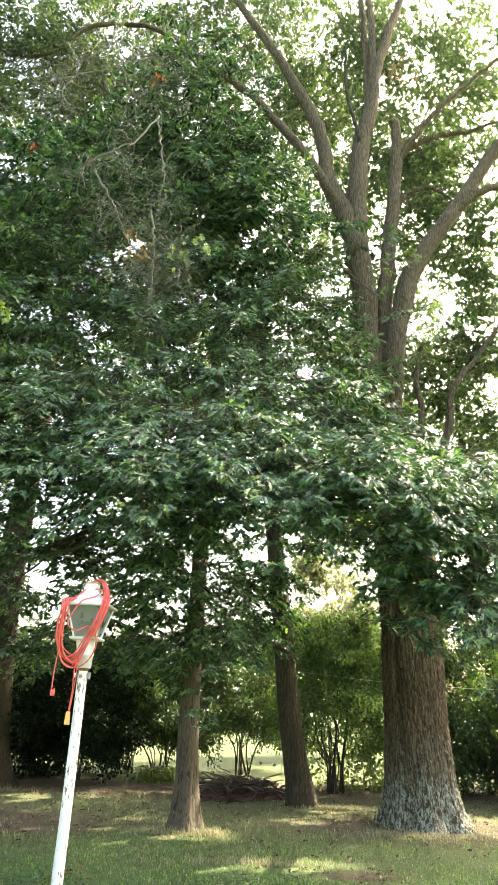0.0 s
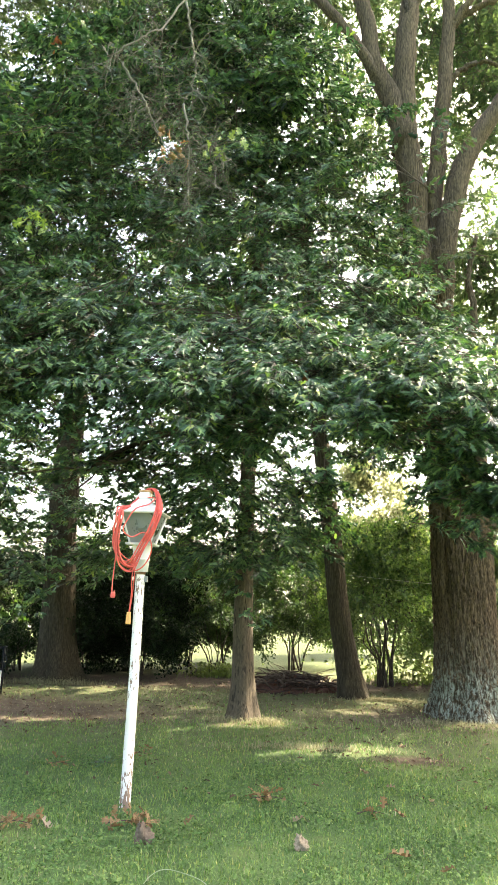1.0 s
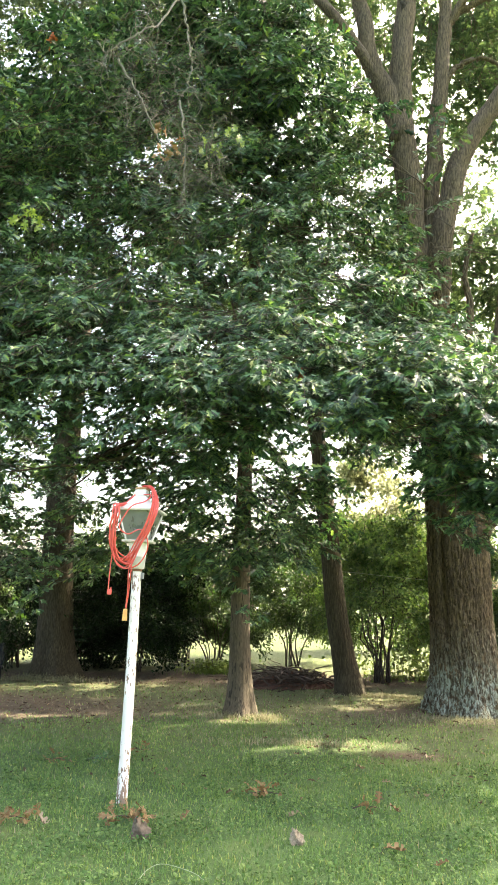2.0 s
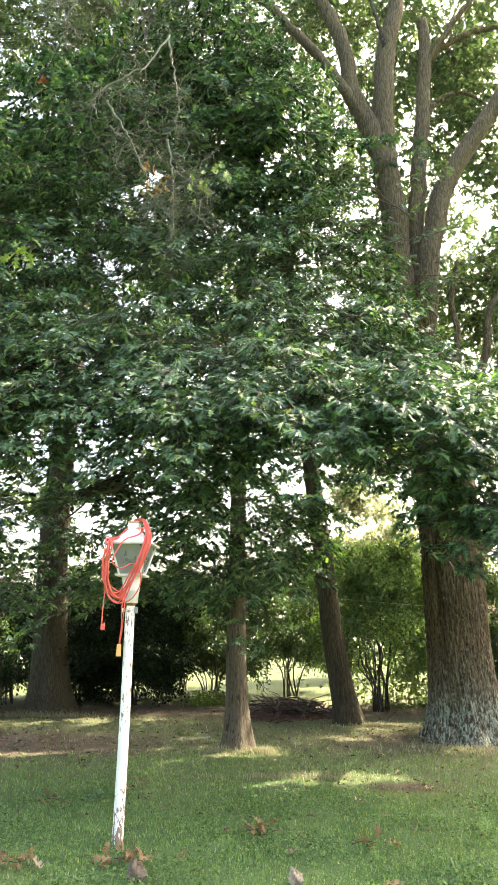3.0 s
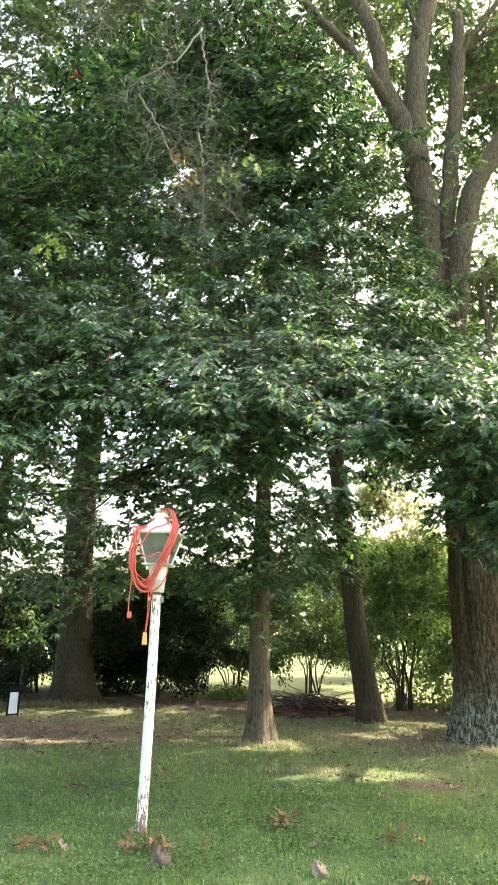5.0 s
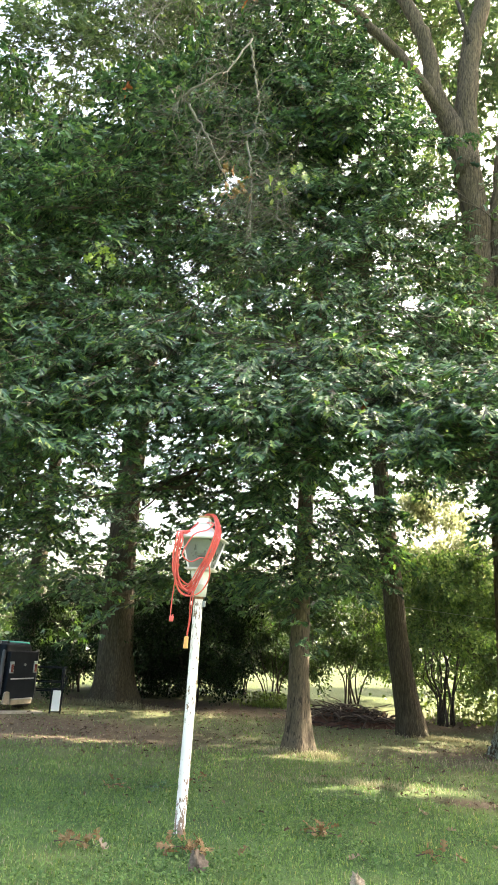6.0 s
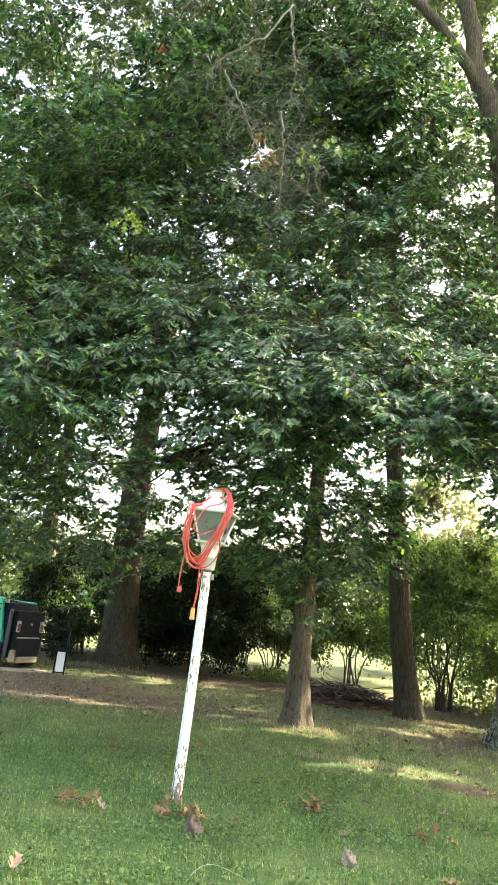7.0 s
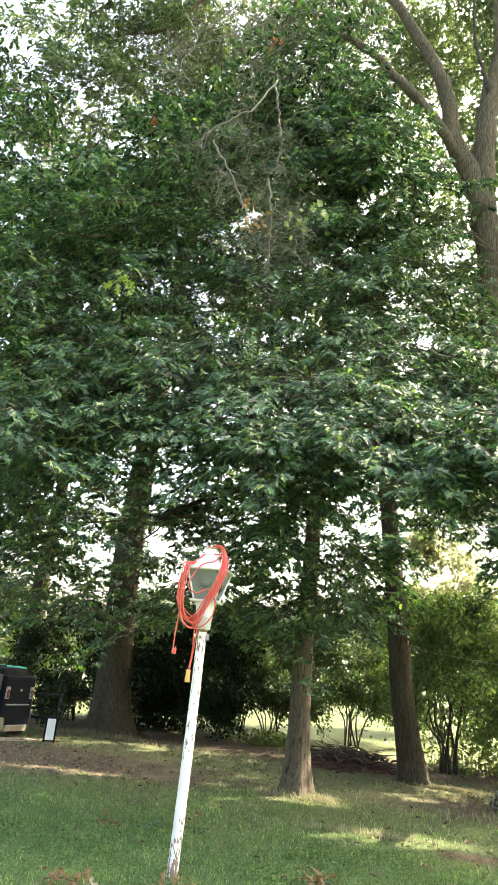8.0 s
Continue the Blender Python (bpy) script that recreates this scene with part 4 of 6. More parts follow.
def big_oak():
    """The old oak with a forked trunk and grey-green crust at its foot."""
    at = (2.38, 10.05, 0.0)
    tree = thing("oak_tree", at, "massive old oak with furrowed bark and pale lichen on its base", "tree")
    rng = np.random.default_rng(12)
    path = local([(2.38, 10.05, -0.05), (2.38, 10.08, 1.4), (2.42, 10.1, 3.0), (2.4, 10.1, 4.5), (2.22, 10.1, 6.0), (2.14, 10.1, 6.9)], at)
    part("trunk", trunk_mesh("trunk", path, [0.5, 0.46, 0.47, 0.46, 0.36, 0.27], BARK_BIG, 2.0, 0.36, 0.3, 220, 210, 0.04, 7, 30, (0.05, 0.028), (-0.68, 0.09, 0.15, 0.6), 1.35), tree)
    west_stem = [(2.01, 10.1, 6.2), (1.99, 10.1, 7.25), (1.99, 10.08, 8.7), (1.88, 10.06, 9.88), (1.67, 10.08, 10.64), (1.45, 10.1, 11.29), (1.31, 10.1, 12.52), (1.08, 10.1, 13.33), (0.54, 10.1, 14.7), (-0.3, 10.1, 16.37), (-1.2, 10.1, 18)]
    west_bough = [(1.74, 10.08, 10.3), (1.5, 10.04, 10.95), (1.17, 9.98, 11.59), (0.71, 10.0, 12.43), (0.23, 10.1, 13.24), (-0.25, 10.1, 13.9), (-0.78, 10.1, 14.42), (-1.71, 10.1, 15.32), (-2.53, 10.1, 15.97), (-3.85, 10.1, 16.06), (-4.78, 10.1, 15.11), (-5.92, 10.1, 15.01)]
    centre_stem = [(1.9, 10.1, 9.4), (1.98, 10.12, 11.07), (2.14, 10.12, 12.53), (2.36, 10.1, 13.34), (2.54, 10.1, 14.53), (2.95, 10.1, 16.0), (3.28, 10.1, 16.98), (3.64, 10.1, 18.6)]
    left_prong = [(2.34, 10.12, 13.2), (2.38, 10.2, 15.07), (2.35, 10.2, 16.97), (2.34, 10.2, 18.8)]
    middle_prong = [(2.45, 10.1, 13.9), (2.52, 10.0, 15.81), (2.48, 10.0, 16.97), (2.47, 10.0, 18.8)]
    dead_stub = [(2.08, 9.95, 12.3), (2.0, 9.9, 12.8), (1.85, 9.9, 13.67), (1.87, 9.9, 14.89)]
    middle_stem = [(2.26, 10.25, 6.2), (2.33, 10.3, 7.49), (2.38, 10.3, 8.33), (2.5, 10.3, 9.22), (2.74, 10.3, 11.01), (2.92, 10.3, 12.53), (2.93, 10.3, 13.3)]
    upper_east_bough = [(2.93, 10.3, 12.2), (3.14, 10.2, 12.53), (3.61, 10.1, 13.18), (4.42, 10.0, 14.0), (5.29, 9.9, 14.8), (6.42, 9.8, 15.8)]
    lower_east_bough = [(2.91, 10.3, 12.2), (3.21, 10.3, 12.57), (3.82, 10.3, 12.9), (4.43, 10.4, 13.1), (5.09, 10.4, 13.4), (6.07, 10.4, 13.7)]
    arched_bough = [(2.74, 10.3, 10.87), (3.05, 10.3, 11.3), (3.45, 10.3, 11.45), (3.8, 10.3, 11.3), (4.2, 10.3, 10.9)]
    east_stem = [(2.3, 10.0, 6.0), (2.43, 9.98, 7.26), (2.7, 9.98, 8.46), (3.11, 9.98, 9.49), (3.75, 9.9, 10.4), (4.43, 9.9, 11.5), (5.23, 9.8, 12.6), (6.14, 9.7, 14.0)]
    east_bough = [(3.6, 9.92, 10.15), (3.85, 9.88, 10.5), (4.2, 9.8, 10.8), (4.56, 9.8, 10.98), (5.02, 9.8, 11.05), (5.96, 9.8, 11.3)]
    low_limb = [(2.7, 10.1, 2.4), (3.0, 10.1, 2.85), (3.44, 10.1, 3.53), (3.71, 10.1, 3.89), (4.03, 10.1, 4.27), (4.64, 10.2, 4.75), (5.6, 10.3, 5.6)]
    side_limb = [(2.4, 10.2, 4.9), (2.75, 10.4, 5.6), (3.0, 10.5, 6.4), (2.95, 10.5, 7.1), (3.15, 10.5, 7.9)]
    crooked_limb = [(2.5, 10.2, 4.6), (3.1, 10.5, 5.3), (3.5, 10.6, 6.2), (3.65, 10.6, 7.0), (4.2, 10.7, 7.7), (5.0, 10.8, 8.8)]
    limbs = [west_stem, centre_stem, west_bough, middle_stem, upper_east_bough, lower_east_bough, east_stem, east_bough, low_limb, left_prong, middle_prong, arched_bough, side_limb, crooked_limb]
    radii = [(0.265, 0.05), (0.235, 0.05), (0.12, 0.03), (0.2, 0.1), (0.075, 0.02), (0.075, 0.02), (0.21, 0.1), (0.11, 0.04), (0.13, 0.04), (0.085, 0.05), (0.085, 0.05), (0.06, 0.02), (0.09, 0.03), (0.1, 0.03)]
    paths = [local(l, at) for l in limbs]
    for k, (p, (a, b)) in enumerate(zip(paths, radii)):
        part("limb", limb_mesh(p, a, b, BARK_LIMB_LIT, k + 0.3), tree)
    part("dead_stub", limb_mesh(local(dead_stub, at), 0.045, 0.02, BARK_DARK, 4.1), tree, "bare dark dead branch")
    hollow = lathe([(0.02, -0.22), (0.05, -0.13), (0.062, 0.0), (0.05, 0.12), (0.015, 0.22)], 20)
    bmesh.ops.scale(hollow, vec=(1.0, 0.5, 1.0), verts=hollow.verts)
    part("hollow", hollow, tree, "dark rotted slit", plain("rotten_hollow", (0.012, 0.009, 0.008), 0.95)).matrix_basis = pose(*np.subtract((1.83, 9.79, 7.72), at), 0, 3, 12)
    wood, leaves = Heap(), Heap()
    clumps = []
    for p in paths:
        q = smooth_path(p, 24)
        for k in range(11, 24, 3):
            clumps.append((*(q[k] + rng.normal(0, 1, 3) * (0.9, 0.4, 0.7) + (0, 1.5, 0.3)), 0.75))
    for _ in range(34):
        a, s = rng.uniform(0, 2 * np.pi), rng.uniform(0.35, 1.0) ** 0.5
        clumps.append(np.array([1.4 + 5.0 * s * math.cos(a), 3.4 + 2.2 * s * math.sin(a), rng.uniform(6, 20)]))
    for _ in range(42):
        clumps.append(np.array([rng.uniform(-5.8, 0.6), rng.uniform(10.8, 13.2), rng.uniform(13.8, 19.5)]) - at)
    clumps += [(-1.8, -0.65, 8.4), (-1.4, -0.65, 8.0), (-2.1, -0.65, 7.9), (-1.2, -0.75, 8.7, 0.6), (-1.6, -0.55, 7.4), (-2.0, -0.6, 9.2, 0.6)]
    clumps += [(-0.6, -1.0, 7.9, 0.4), (-0.1, -0.9, 7.1, 0.4), (0.4, -0.8, 7.4, 0.4), (-0.7, -0.9, 6.8, 0.6), (1.2, 2.3, 9.4, 0.4), (1.6, 2.2, 8.4, 0.5), (1.4, 2.0, 10.6, 0.4), (1.9, 2.2, 7.4, 0.6), (2.2, 1.8, 6.2, 0.6), (2.0, 2.0, 5.2, 0.6)]
    for _ in range(68):
        clumps.append(np.array([rng.uniform(0.0, 7.0), rng.uniform(11.7, 14.0), rng.uniform(13.6, 21.5)]) - at)
    fronded(rng, wood, leaves, path, clumps, 0.95, 5, 9, 8, 0.115, LOBED, 0.02, 0.4, 0.7, limbs=paths, at=at)
    part("branchwork", wood.mesh("branchwork", TWIG, True), tree)
    part("crown", leaves.mesh("crown", HIGH_LIT_LEAF), tree, "airy yellow-green sunlit oak leaves")
    return tree


def tall_tree(at, path, radii, clumps, seed, label, leaf_mat, mat, radius=1.2, subs=7, size=0.14, flare=0.4, leaf=None, rise=0.3, name="oak_tree"):
    tree = thing(name, at, label, "tree")
    rng = np.random.default_rng(seed)
    p = local(path, at)
    part("trunk", trunk_mesh("trunk", p, radii, mat, seed, flare, rise, 64, 110), tree)
    wood, leaves = Heap(), Heap()
    fronded(rng, wood, leaves, p, local(clumps, at), radius * 0.85, max(2, round(subs * 1.1)), 9, 8, size, leaf or LOBED, 0.03, 0.4, 0.65, at=at)
    part("branchwork", wood.mesh("branchwork", BARK_DARK, True), tree)
    part("crown", leaves.mesh("crown", leaf_mat), tree)
    return tree


def ring(rng, cx, cy, r, z0, z1, n):
    out = []
    for _ in range(n):
        a, s = rng.uniform(0, 2 * math.pi), rng.uniform(0.15, 1.0) ** 0.5
        out.append((cx + r * s * math.cos(a), cy + r * s * math.sin(a), rng.uniform(z0, z1)))
    return out


middle_oak()
big_oak()
R = np.random.default_rng(3)
# Trunk and outer clumps stand out of view, added to shade the lawn.
tall_tree((8.2, 11.6, 0), [(8.2, 11.6, -0.05), (8.1, 11.6, 2), (8.0, 11.5, 6), (7.9, 11.5, 10), (7.8, 11.5, 15)], [0.35, 0.3, 0.25, 0.15, 0.03],
          [(*c, 0.55) for c in ring(R, 8.3, 11.9, 3.5, 4.2, 15.5, 44)] + [(x, y + 0.6, z, 0.4) for x, y, z in ((4.9, 10.9, 6.4), (5.2, 11.0, 5.2), (4.6, 11.4, 7.4), (4.2, 11.3, 8.2), (4.9, 11.4, 8.4), (4.9, 11.0, 7.0), (4.5, 11.6, 9.2), (4.4, 11.5, 7.7), (5.0, 11.6, 4.2), (4.4, 12.2, 5.6), (6.0, 10.5, 7.2), (6.3, 10.2, 8.0), (6.6, 10.8, 6.4), (5.8, 10.0, 6.0), (4.3, 11.2, 8.9), (4.1, 10.7, 5.8), (4.8, 12.1, 13.4))] + ring(R, 9.2, 10.6, 2.2, 5.5, 11.5, 22) + [(7.4, 11.8, 9.0), (8.1, 12.4, 10.0), (6.9, 11.3, 8.2), (7.7, 11.6, 9.6)], 9, "spreading oak at the lawn edge, mostly unseen, added to cast shade", HIGH_LIT_LEAF, BARK, subs=9)
# Clumps around y 14 to 17 are added to shade the lawn's left strip.
tall_tree((0.84, 11.65, 0), [(0.86, 11.62, -0.05), (0.65, 11.62, 1.3), (0.53, 11.62, 2.75), (0.38, 11.62, 4.3), (0.27, 11.62, 5.6), (0.1, 12, 9), (0, 12.2, 13)], [0.19, 0.175, 0.16, 0.14, 0.125, 0.085, 0.03],
          ring(R, 0.8, 14.6, 3.8, 6.2, 10.5, 64) + ring(R, -0.4, 13.0, 2.4, 9.5, 15.0, 12) + [(*c, 0.8) for c in ring(np.random.default_rng(15), 1.6, 16.6, 2.3, 6.1, 9.0, 50)], 4, "leaning dark-barked oak with a mossy sunlit foot", HIGH_LIT_LEAF, BARK, subs=4)
left_oak = tall_tree((-4.9, 13.25, 0), [(-4.9, 13.25, -0.05), (-4.97, 13.25, 1.2), (-5.05, 13.25, 3.4), (-5.0, 13.25, 5.5), (-4.92, 13.3, 8), (-4.8, 13.4, 12), (-4.6, 13.5, 17)], [0.37, 0.335, 0.3, 0.265, 0.24, 0.15, 0.03],
                     ring(R, -5.0, 13.6, 4.6, 6.4, 18.5, 78) + [(-4.5 + 1.1 * k % 6, 12.0 + 0.4 * (k % 4), 14.0 + 0.45 * k) for k in range(12)] + [(-3.0, 12.1, 4.1, 0.5), (-2.5, 11.7, 4.4, 0.5), (-2.6, 12.6, 3.4, 0.4)] + [(-7.0, 8.4, 12.8, 0.95), (-7.0, 9.1, 14.6, 0.95), (-7.0, 8.5, 11.2, 0.95), (-6.8, 9.9, 13.7, 0.95), (-5.7, 9.4, 14.7, 0.95), (-7.7, 7.9, 12.7, 0.95), (-7.8, 8.4, 11.8, 0.95), (-7.8, 9.1, 15.8, 0.95), (-5.8, 11.1, 15.3, 0.95), (-4.8, 11.0, 16.4, 0.95)] + [(*c, 0.7) for c in ring(np.random.default_rng(14), -5.8, 11.2, 2.0, 10.5, 17.0, 26)], 6, "tall grey-brown oak with a broad flared foot", HIGH_LIT_LEAF, BARK, flare=0.5, rise=0.4, subs=5)


def low_boughs(tree, clumps, seed):
    """Shaded boughs low on a trunk."""
    rng = np.random.default_rng(seed)
    at = tuple(tree.matrix_basis.translation)
    wood, leaves = Heap(), Heap()
    fronded(rng, wood, leaves, [(0, 0, 0), (-0.1, 0, 2.5), (-0.1, 0, 6)], local(clumps, at), 0.7, 6, 9, 8, 0.125, CROWN, 0.03, 0.4, 0.5, at=at)
    part("low_branchwork", wood.mesh("low_branchwork", BARK_DARK, True), tree)
    # Darker leaf material than this tree's upper crown: shade put into the colour.
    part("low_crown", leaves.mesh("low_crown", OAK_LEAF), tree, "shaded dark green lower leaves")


low_boughs(left_oak, [(-5.6, 11.6, 3.2), (-6.6, 11.8, 3.4), (-5.9, 11.9, 4.4), (-7.0, 11.6, 4.6), (-5.2, 12.0, 2.6), (-4.5, 11.8, 3.5, 0.6), (-4.4, 11.9, 4.3, 0.6), (-6.3, 12.4, 2.6), (-4.0, 12.4, 2.6), (-7.4, 12.2, 3.0)], 61)
# Crown set off to the right of its trunk, added to block sun.
tall_tree((6.2, 17.2, 0), [(6.2, 17.2, -0.05), (6.1, 17.2, 2), (6.0, 17.1, 5), (5.8, 17.0, 12)], [0.25, 0.21, 0.18, 0.03],
          ring(R, 8.2, 15.6, 3.0, 7.0, 12.5, 32), 10, "woodland oak behind the shrubs, crown added to shade the lawn", HIGH_LIT_LEAF, BARK)
tall_tree((-8.1, 15.2, 0), [(-8.1, 15.2, -0.05), (-8.0, 15.2, 2), (-7.9, 15.2, 5), (-7.8, 15.2, 11)], [0.24, 0.2, 0.17, 0.03],
          ring(R, -8.3, 15, 2.6, 3.5, 11.0, 26), 7, "reddish-brown trunk of a shaded woodland tree", BUSH_LEAF, BARK)


# ---- shrubs and far woods ----
def shrub(at, height, width, stems, clumps, seed, label, mat, size=0.078, low=0.25, per=13, subs=10, bark=None):
    """Many dark stems from one foot, and a loose crown of small leaves."""
    ob = thing("shrub", at, label, "shrub", "shrubs behind the lawn")
    rng = np.random.default_rng(seed)
    wood, leaves = Heap(), Heap()
    tips = []
    for k in range(stems):
        a = 2 * math.pi * k / stems + rng.normal(0, 0.3)
        reach = width * rng.uniform(0.25, 0.6)
        bend = rng.normal(0, 0.5, 3)
        p = [(0.16 * math.cos(a), 0.16 * math.sin(a), -0.03), (0.25 * reach * math.cos(a + bend[0]), 0.25 * reach * math.sin(a + bend[0]), height * rng.uniform(0.1, 0.18)), (0.55 * reach * math.cos(a + bend[1]), 0.55 * reach * math.sin(a + bend[1]), height * rng.uniform(0.26, 0.36)), (0.75 * reach * math.cos(a + bend[2]), 0.75 * reach * math.sin(a + bend[2]), height * rng.uniform(0.45, 0.55)), (reach * math.cos(a), reach * math.sin(a), height * rng.uniform(0.6, 0.85))]
        heap = Heap()
        heap.add(*tube(smooth_path(p, 12), np.linspace(0.024, 0.006, 12) * rng.uniform(0.5, 1.2), 6))
        part("stem", heap.mesh("stem", bark or BARK_DARK, True), ob)
        tips.append(p)
    cl = []
    for _ in range(clumps):
        a, s = rng.uniform(0, 2 * math.pi), rng.uniform(0.1, 1) ** 0.5
        z = rng.uniform(low, 1.0)
        s *= math.sin(math.pi * min(0.96, 0.18 + 0.75 * z)) ** 0.5
        cl.append((width * s * math.cos(a), width * s * math.sin(a), height * z))
    boughs(rng, wood, leaves, [(0, 0, 0), (0, 0, height * 0.4), (0, 0, height * 0.8)], cl, 0.6, subs, 5, per, size, TINY, 0.02, 0.3, 0.7, 0.14, limbs=tips, at=at)
    part("branchwork", wood.mesh("branchwork", BARK_DARK, True), ob)
    part("foliage", leaves.mesh("foliage", mat), ob)
    return ob


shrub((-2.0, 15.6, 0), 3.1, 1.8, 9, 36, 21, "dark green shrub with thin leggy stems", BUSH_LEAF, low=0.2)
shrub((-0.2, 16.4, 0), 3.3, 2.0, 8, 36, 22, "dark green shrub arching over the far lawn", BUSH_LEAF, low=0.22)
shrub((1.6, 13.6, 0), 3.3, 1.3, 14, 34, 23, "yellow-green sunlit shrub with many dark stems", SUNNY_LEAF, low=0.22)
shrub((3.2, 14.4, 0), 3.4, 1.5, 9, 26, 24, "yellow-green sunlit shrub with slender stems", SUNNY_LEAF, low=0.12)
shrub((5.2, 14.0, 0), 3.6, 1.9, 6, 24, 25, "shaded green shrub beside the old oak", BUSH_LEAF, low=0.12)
shrub((-3.6, 14.6, 0), 2.2, 1.4, 6, 28, 26, "dense dark evergreen shrub in deep shade", SHADED_EVERGREEN, low=0.1)
shrub((-6.6, 15.0, 0), 2.4, 1.6, 6, 28, 27, "dense dark evergreen shrub in deep shade", SHADED_EVERGREEN, low=0.1)
shrub((-9.0, 15.6, 0), 3.0, 1.8, 6, 26, 28, "loose sunlit shrub behind the loader", BUSH_LEAF, low=0.15)
shrub((-4.9, 16.6, 0), 3.0, 1.7, 6, 26, 29, "green shrub behind the tall oak", BUSH_LEAF, low=0.15)
shrub((2.3, 21.9, 0), 6.1, 1.4, 7, 46, 30, "pale sunlit small tree with feathery foliage", PALE_LEAF, size=0.14, low=0.25, per=6, subs=7)
shrub((3.1, 22.6, 0), 4.9, 1.4, 6, 30, 34, "pale sunlit small tree behind the shrubs", PALE_LEAF, size=0.14, low=0.3, per=6, subs=7)
shrub((-5.2, 15.4, 0), 2.3, 1.4, 6, 28, 32, "dense dark evergreen shrub in deep shade", SHADED_EVERGREEN, low=0.08)
shrub((-3.0, 17.0, 0), 2.8, 1.7, 6, 34, 33, "dark green shrub behind the lawn", BUSH_LEAF, low=0.2)
shrub((4.5, 12.9, 0), 1.8, 1.2, 6, 36, 35, "low dense dark shrub beside the old oak", BUSH_LEAF, low=0.1)
shrub((7.5, 15.5, 0), 3.6, 2.0, 6, 26, 31, "shaded green shrub at the lawn edge", BUSH_LEAF, low=0.12)


def far_woods():
    """The woods round the open ground, in one mesh of leafy clumps."""
    rng = np.random.default_rng(40)
    heap = Heap()
    for _ in range(400):
        a = rng.uniform(-math.pi, math.pi)
        front = abs(a) < 1.1
        d = rng.uniform(42, 58)
        top = (4.6 if front else 6.0) + 1.6 * math.sin(7 * a + 1) + 1.2 * math.sin(17 * a)
        c = np.array([d * math.sin(a), d * math.cos(a), rng.uniform(0.4, max(1.5, top))])
        n = 46
        e = rng.normal(0, 1, (n, 3))
        e /= np.linalg.norm(e, axis=1, keepdims=True)
        p = c + e * rng.uniform(0.5, 1.0, (n, 1)) * (2.2, 2.2, 1.2)
        p[:, 2] = np.maximum(p[:, 2], 0.15)
        heap.add(*scatter(SMALL[0], SMALL[1], p, turns(rng.uniform(0, 6.3, n), rng.normal(0.3, 0.5, n), rng.normal(0, 0.6, n)), rng.uniform(0.7, 1.3, n)))
    return tagged(new("far_woods", heap.mesh("far_woods", BUSH_LEAF)), "distant green woods around the open lawn", "woods", kind="stuff")


far_woods()


# ---- lamp post ----
def paint_material():
    """White paint on a steel post: flakes lost down to rust and grey primer."""
    m, nt, bsdf = surface("flaking_white_paint")
    v = stretched(nt, (55, 55, 17))
    n = node(nt, "TexNoise", Vector=v, Scale=1.0, Detail=5.0, Roughness=0.62)
    s = node(nt, "TexNoise", Vector=stretched(nt, (5, 5, 2.2)), Scale=1.0, Detail=3.0)
    mix = blend(nt, 0.35, n.outputs[0], s.outputs[0])
    sep = nt.nodes.new("ShaderNodeSeparateXYZ")
    nt.links.new(nt.nodes.new("ShaderNodeTexCoord").outputs["Object"], sep.inputs[0])
    wear = ramp(nt, node(nt, "MapRange", Value=sep.outputs[2], **{"From Max": 1.8}).outputs[0], [(0.0, (0.09,) * 3), (0.14, (0.06,) * 3), (0.22, (0.02,) * 3), (0.45, (-0.01,) * 3), (0.6, (-0.01,) * 3), (0.86, (0.0,) * 3), (0.93, (0.02,) * 3), (1.0, (0.045,) * 3)])
    mix = blend(nt, 1.0, mix, wear, "ADD")
    lost = ramp(nt, mix, [(0.565, (0, 0, 0)), (0.585, (1, 1, 1))])
    rust = ramp(nt, n.outputs[0], [(0.35, (0.16, 0.125, 0.11)), (0.7, (0.3, 0.19, 0.13))])
    grime = ramp(nt, s.outputs[0], [(0.3, (0.76, 0.7, 0.65)), (0.7, (0.84, 0.79, 0.75))])
    nt.links.new(blend(nt, lost, grime, rust), bsdf.inputs["Base Color"])
    nt.links.new(ramp(nt, lost, [(0, (0.42,) * 3), (1, (0.85,) * 3)]), bsdf.inputs["Roughness"])
    bumped(nt, bsdf, ramp(nt, lost, [(0, (1, 1, 1)), (1, (0, 0, 0))]), 0.5, 0.002)
    return m


POST_PAINT = paint_material()
LANTERN = plain("lantern_white_enamel", (0.78, 0.75, 0.73), 0.4, 0.0, 0.25, 12.0)
RUSTY = plain("rusty_steel", (0.33, 0.17, 0.1), 0.8, 0.2, 0.6, 22.0, 0.4)
CORD_RED = plain("orange_red_cord", (0.7, 0.105, 0.085), 0.45, 0.0, 0.15, 30.0)
AMBER = plain("amber_plug", (0.75, 0.38, 0.12), 0.35, 0.0, 0.15, 40.0)
GREY_PLASTIC = plain("grey_plastic", (0.3, 0.3, 0.31), 0.5)


def glass_material():
    m, nt, bsdf = surface("dusty_lantern_glass")
    n = node(nt, "TexNoise", Vector=stretched(nt, (1, 1, 1)), Scale=14.0, Detail=5.0)
    nt.links.new(ramp(nt, n.outputs[0], [(0.3, (0.22, 0.235, 0.225)), (0.7, (0.34, 0.36, 0.35))]), bsdf.inputs["Base Color"])
    bsdf.inputs["Transmission Weight"].default_value = 0.45
    nt.links.new(ramp(nt, n.outputs[0], [(0.3, (0.22,) * 3), (0.7, (0.4,) * 3)]), bsdf.inputs["Roughness"])
    return m


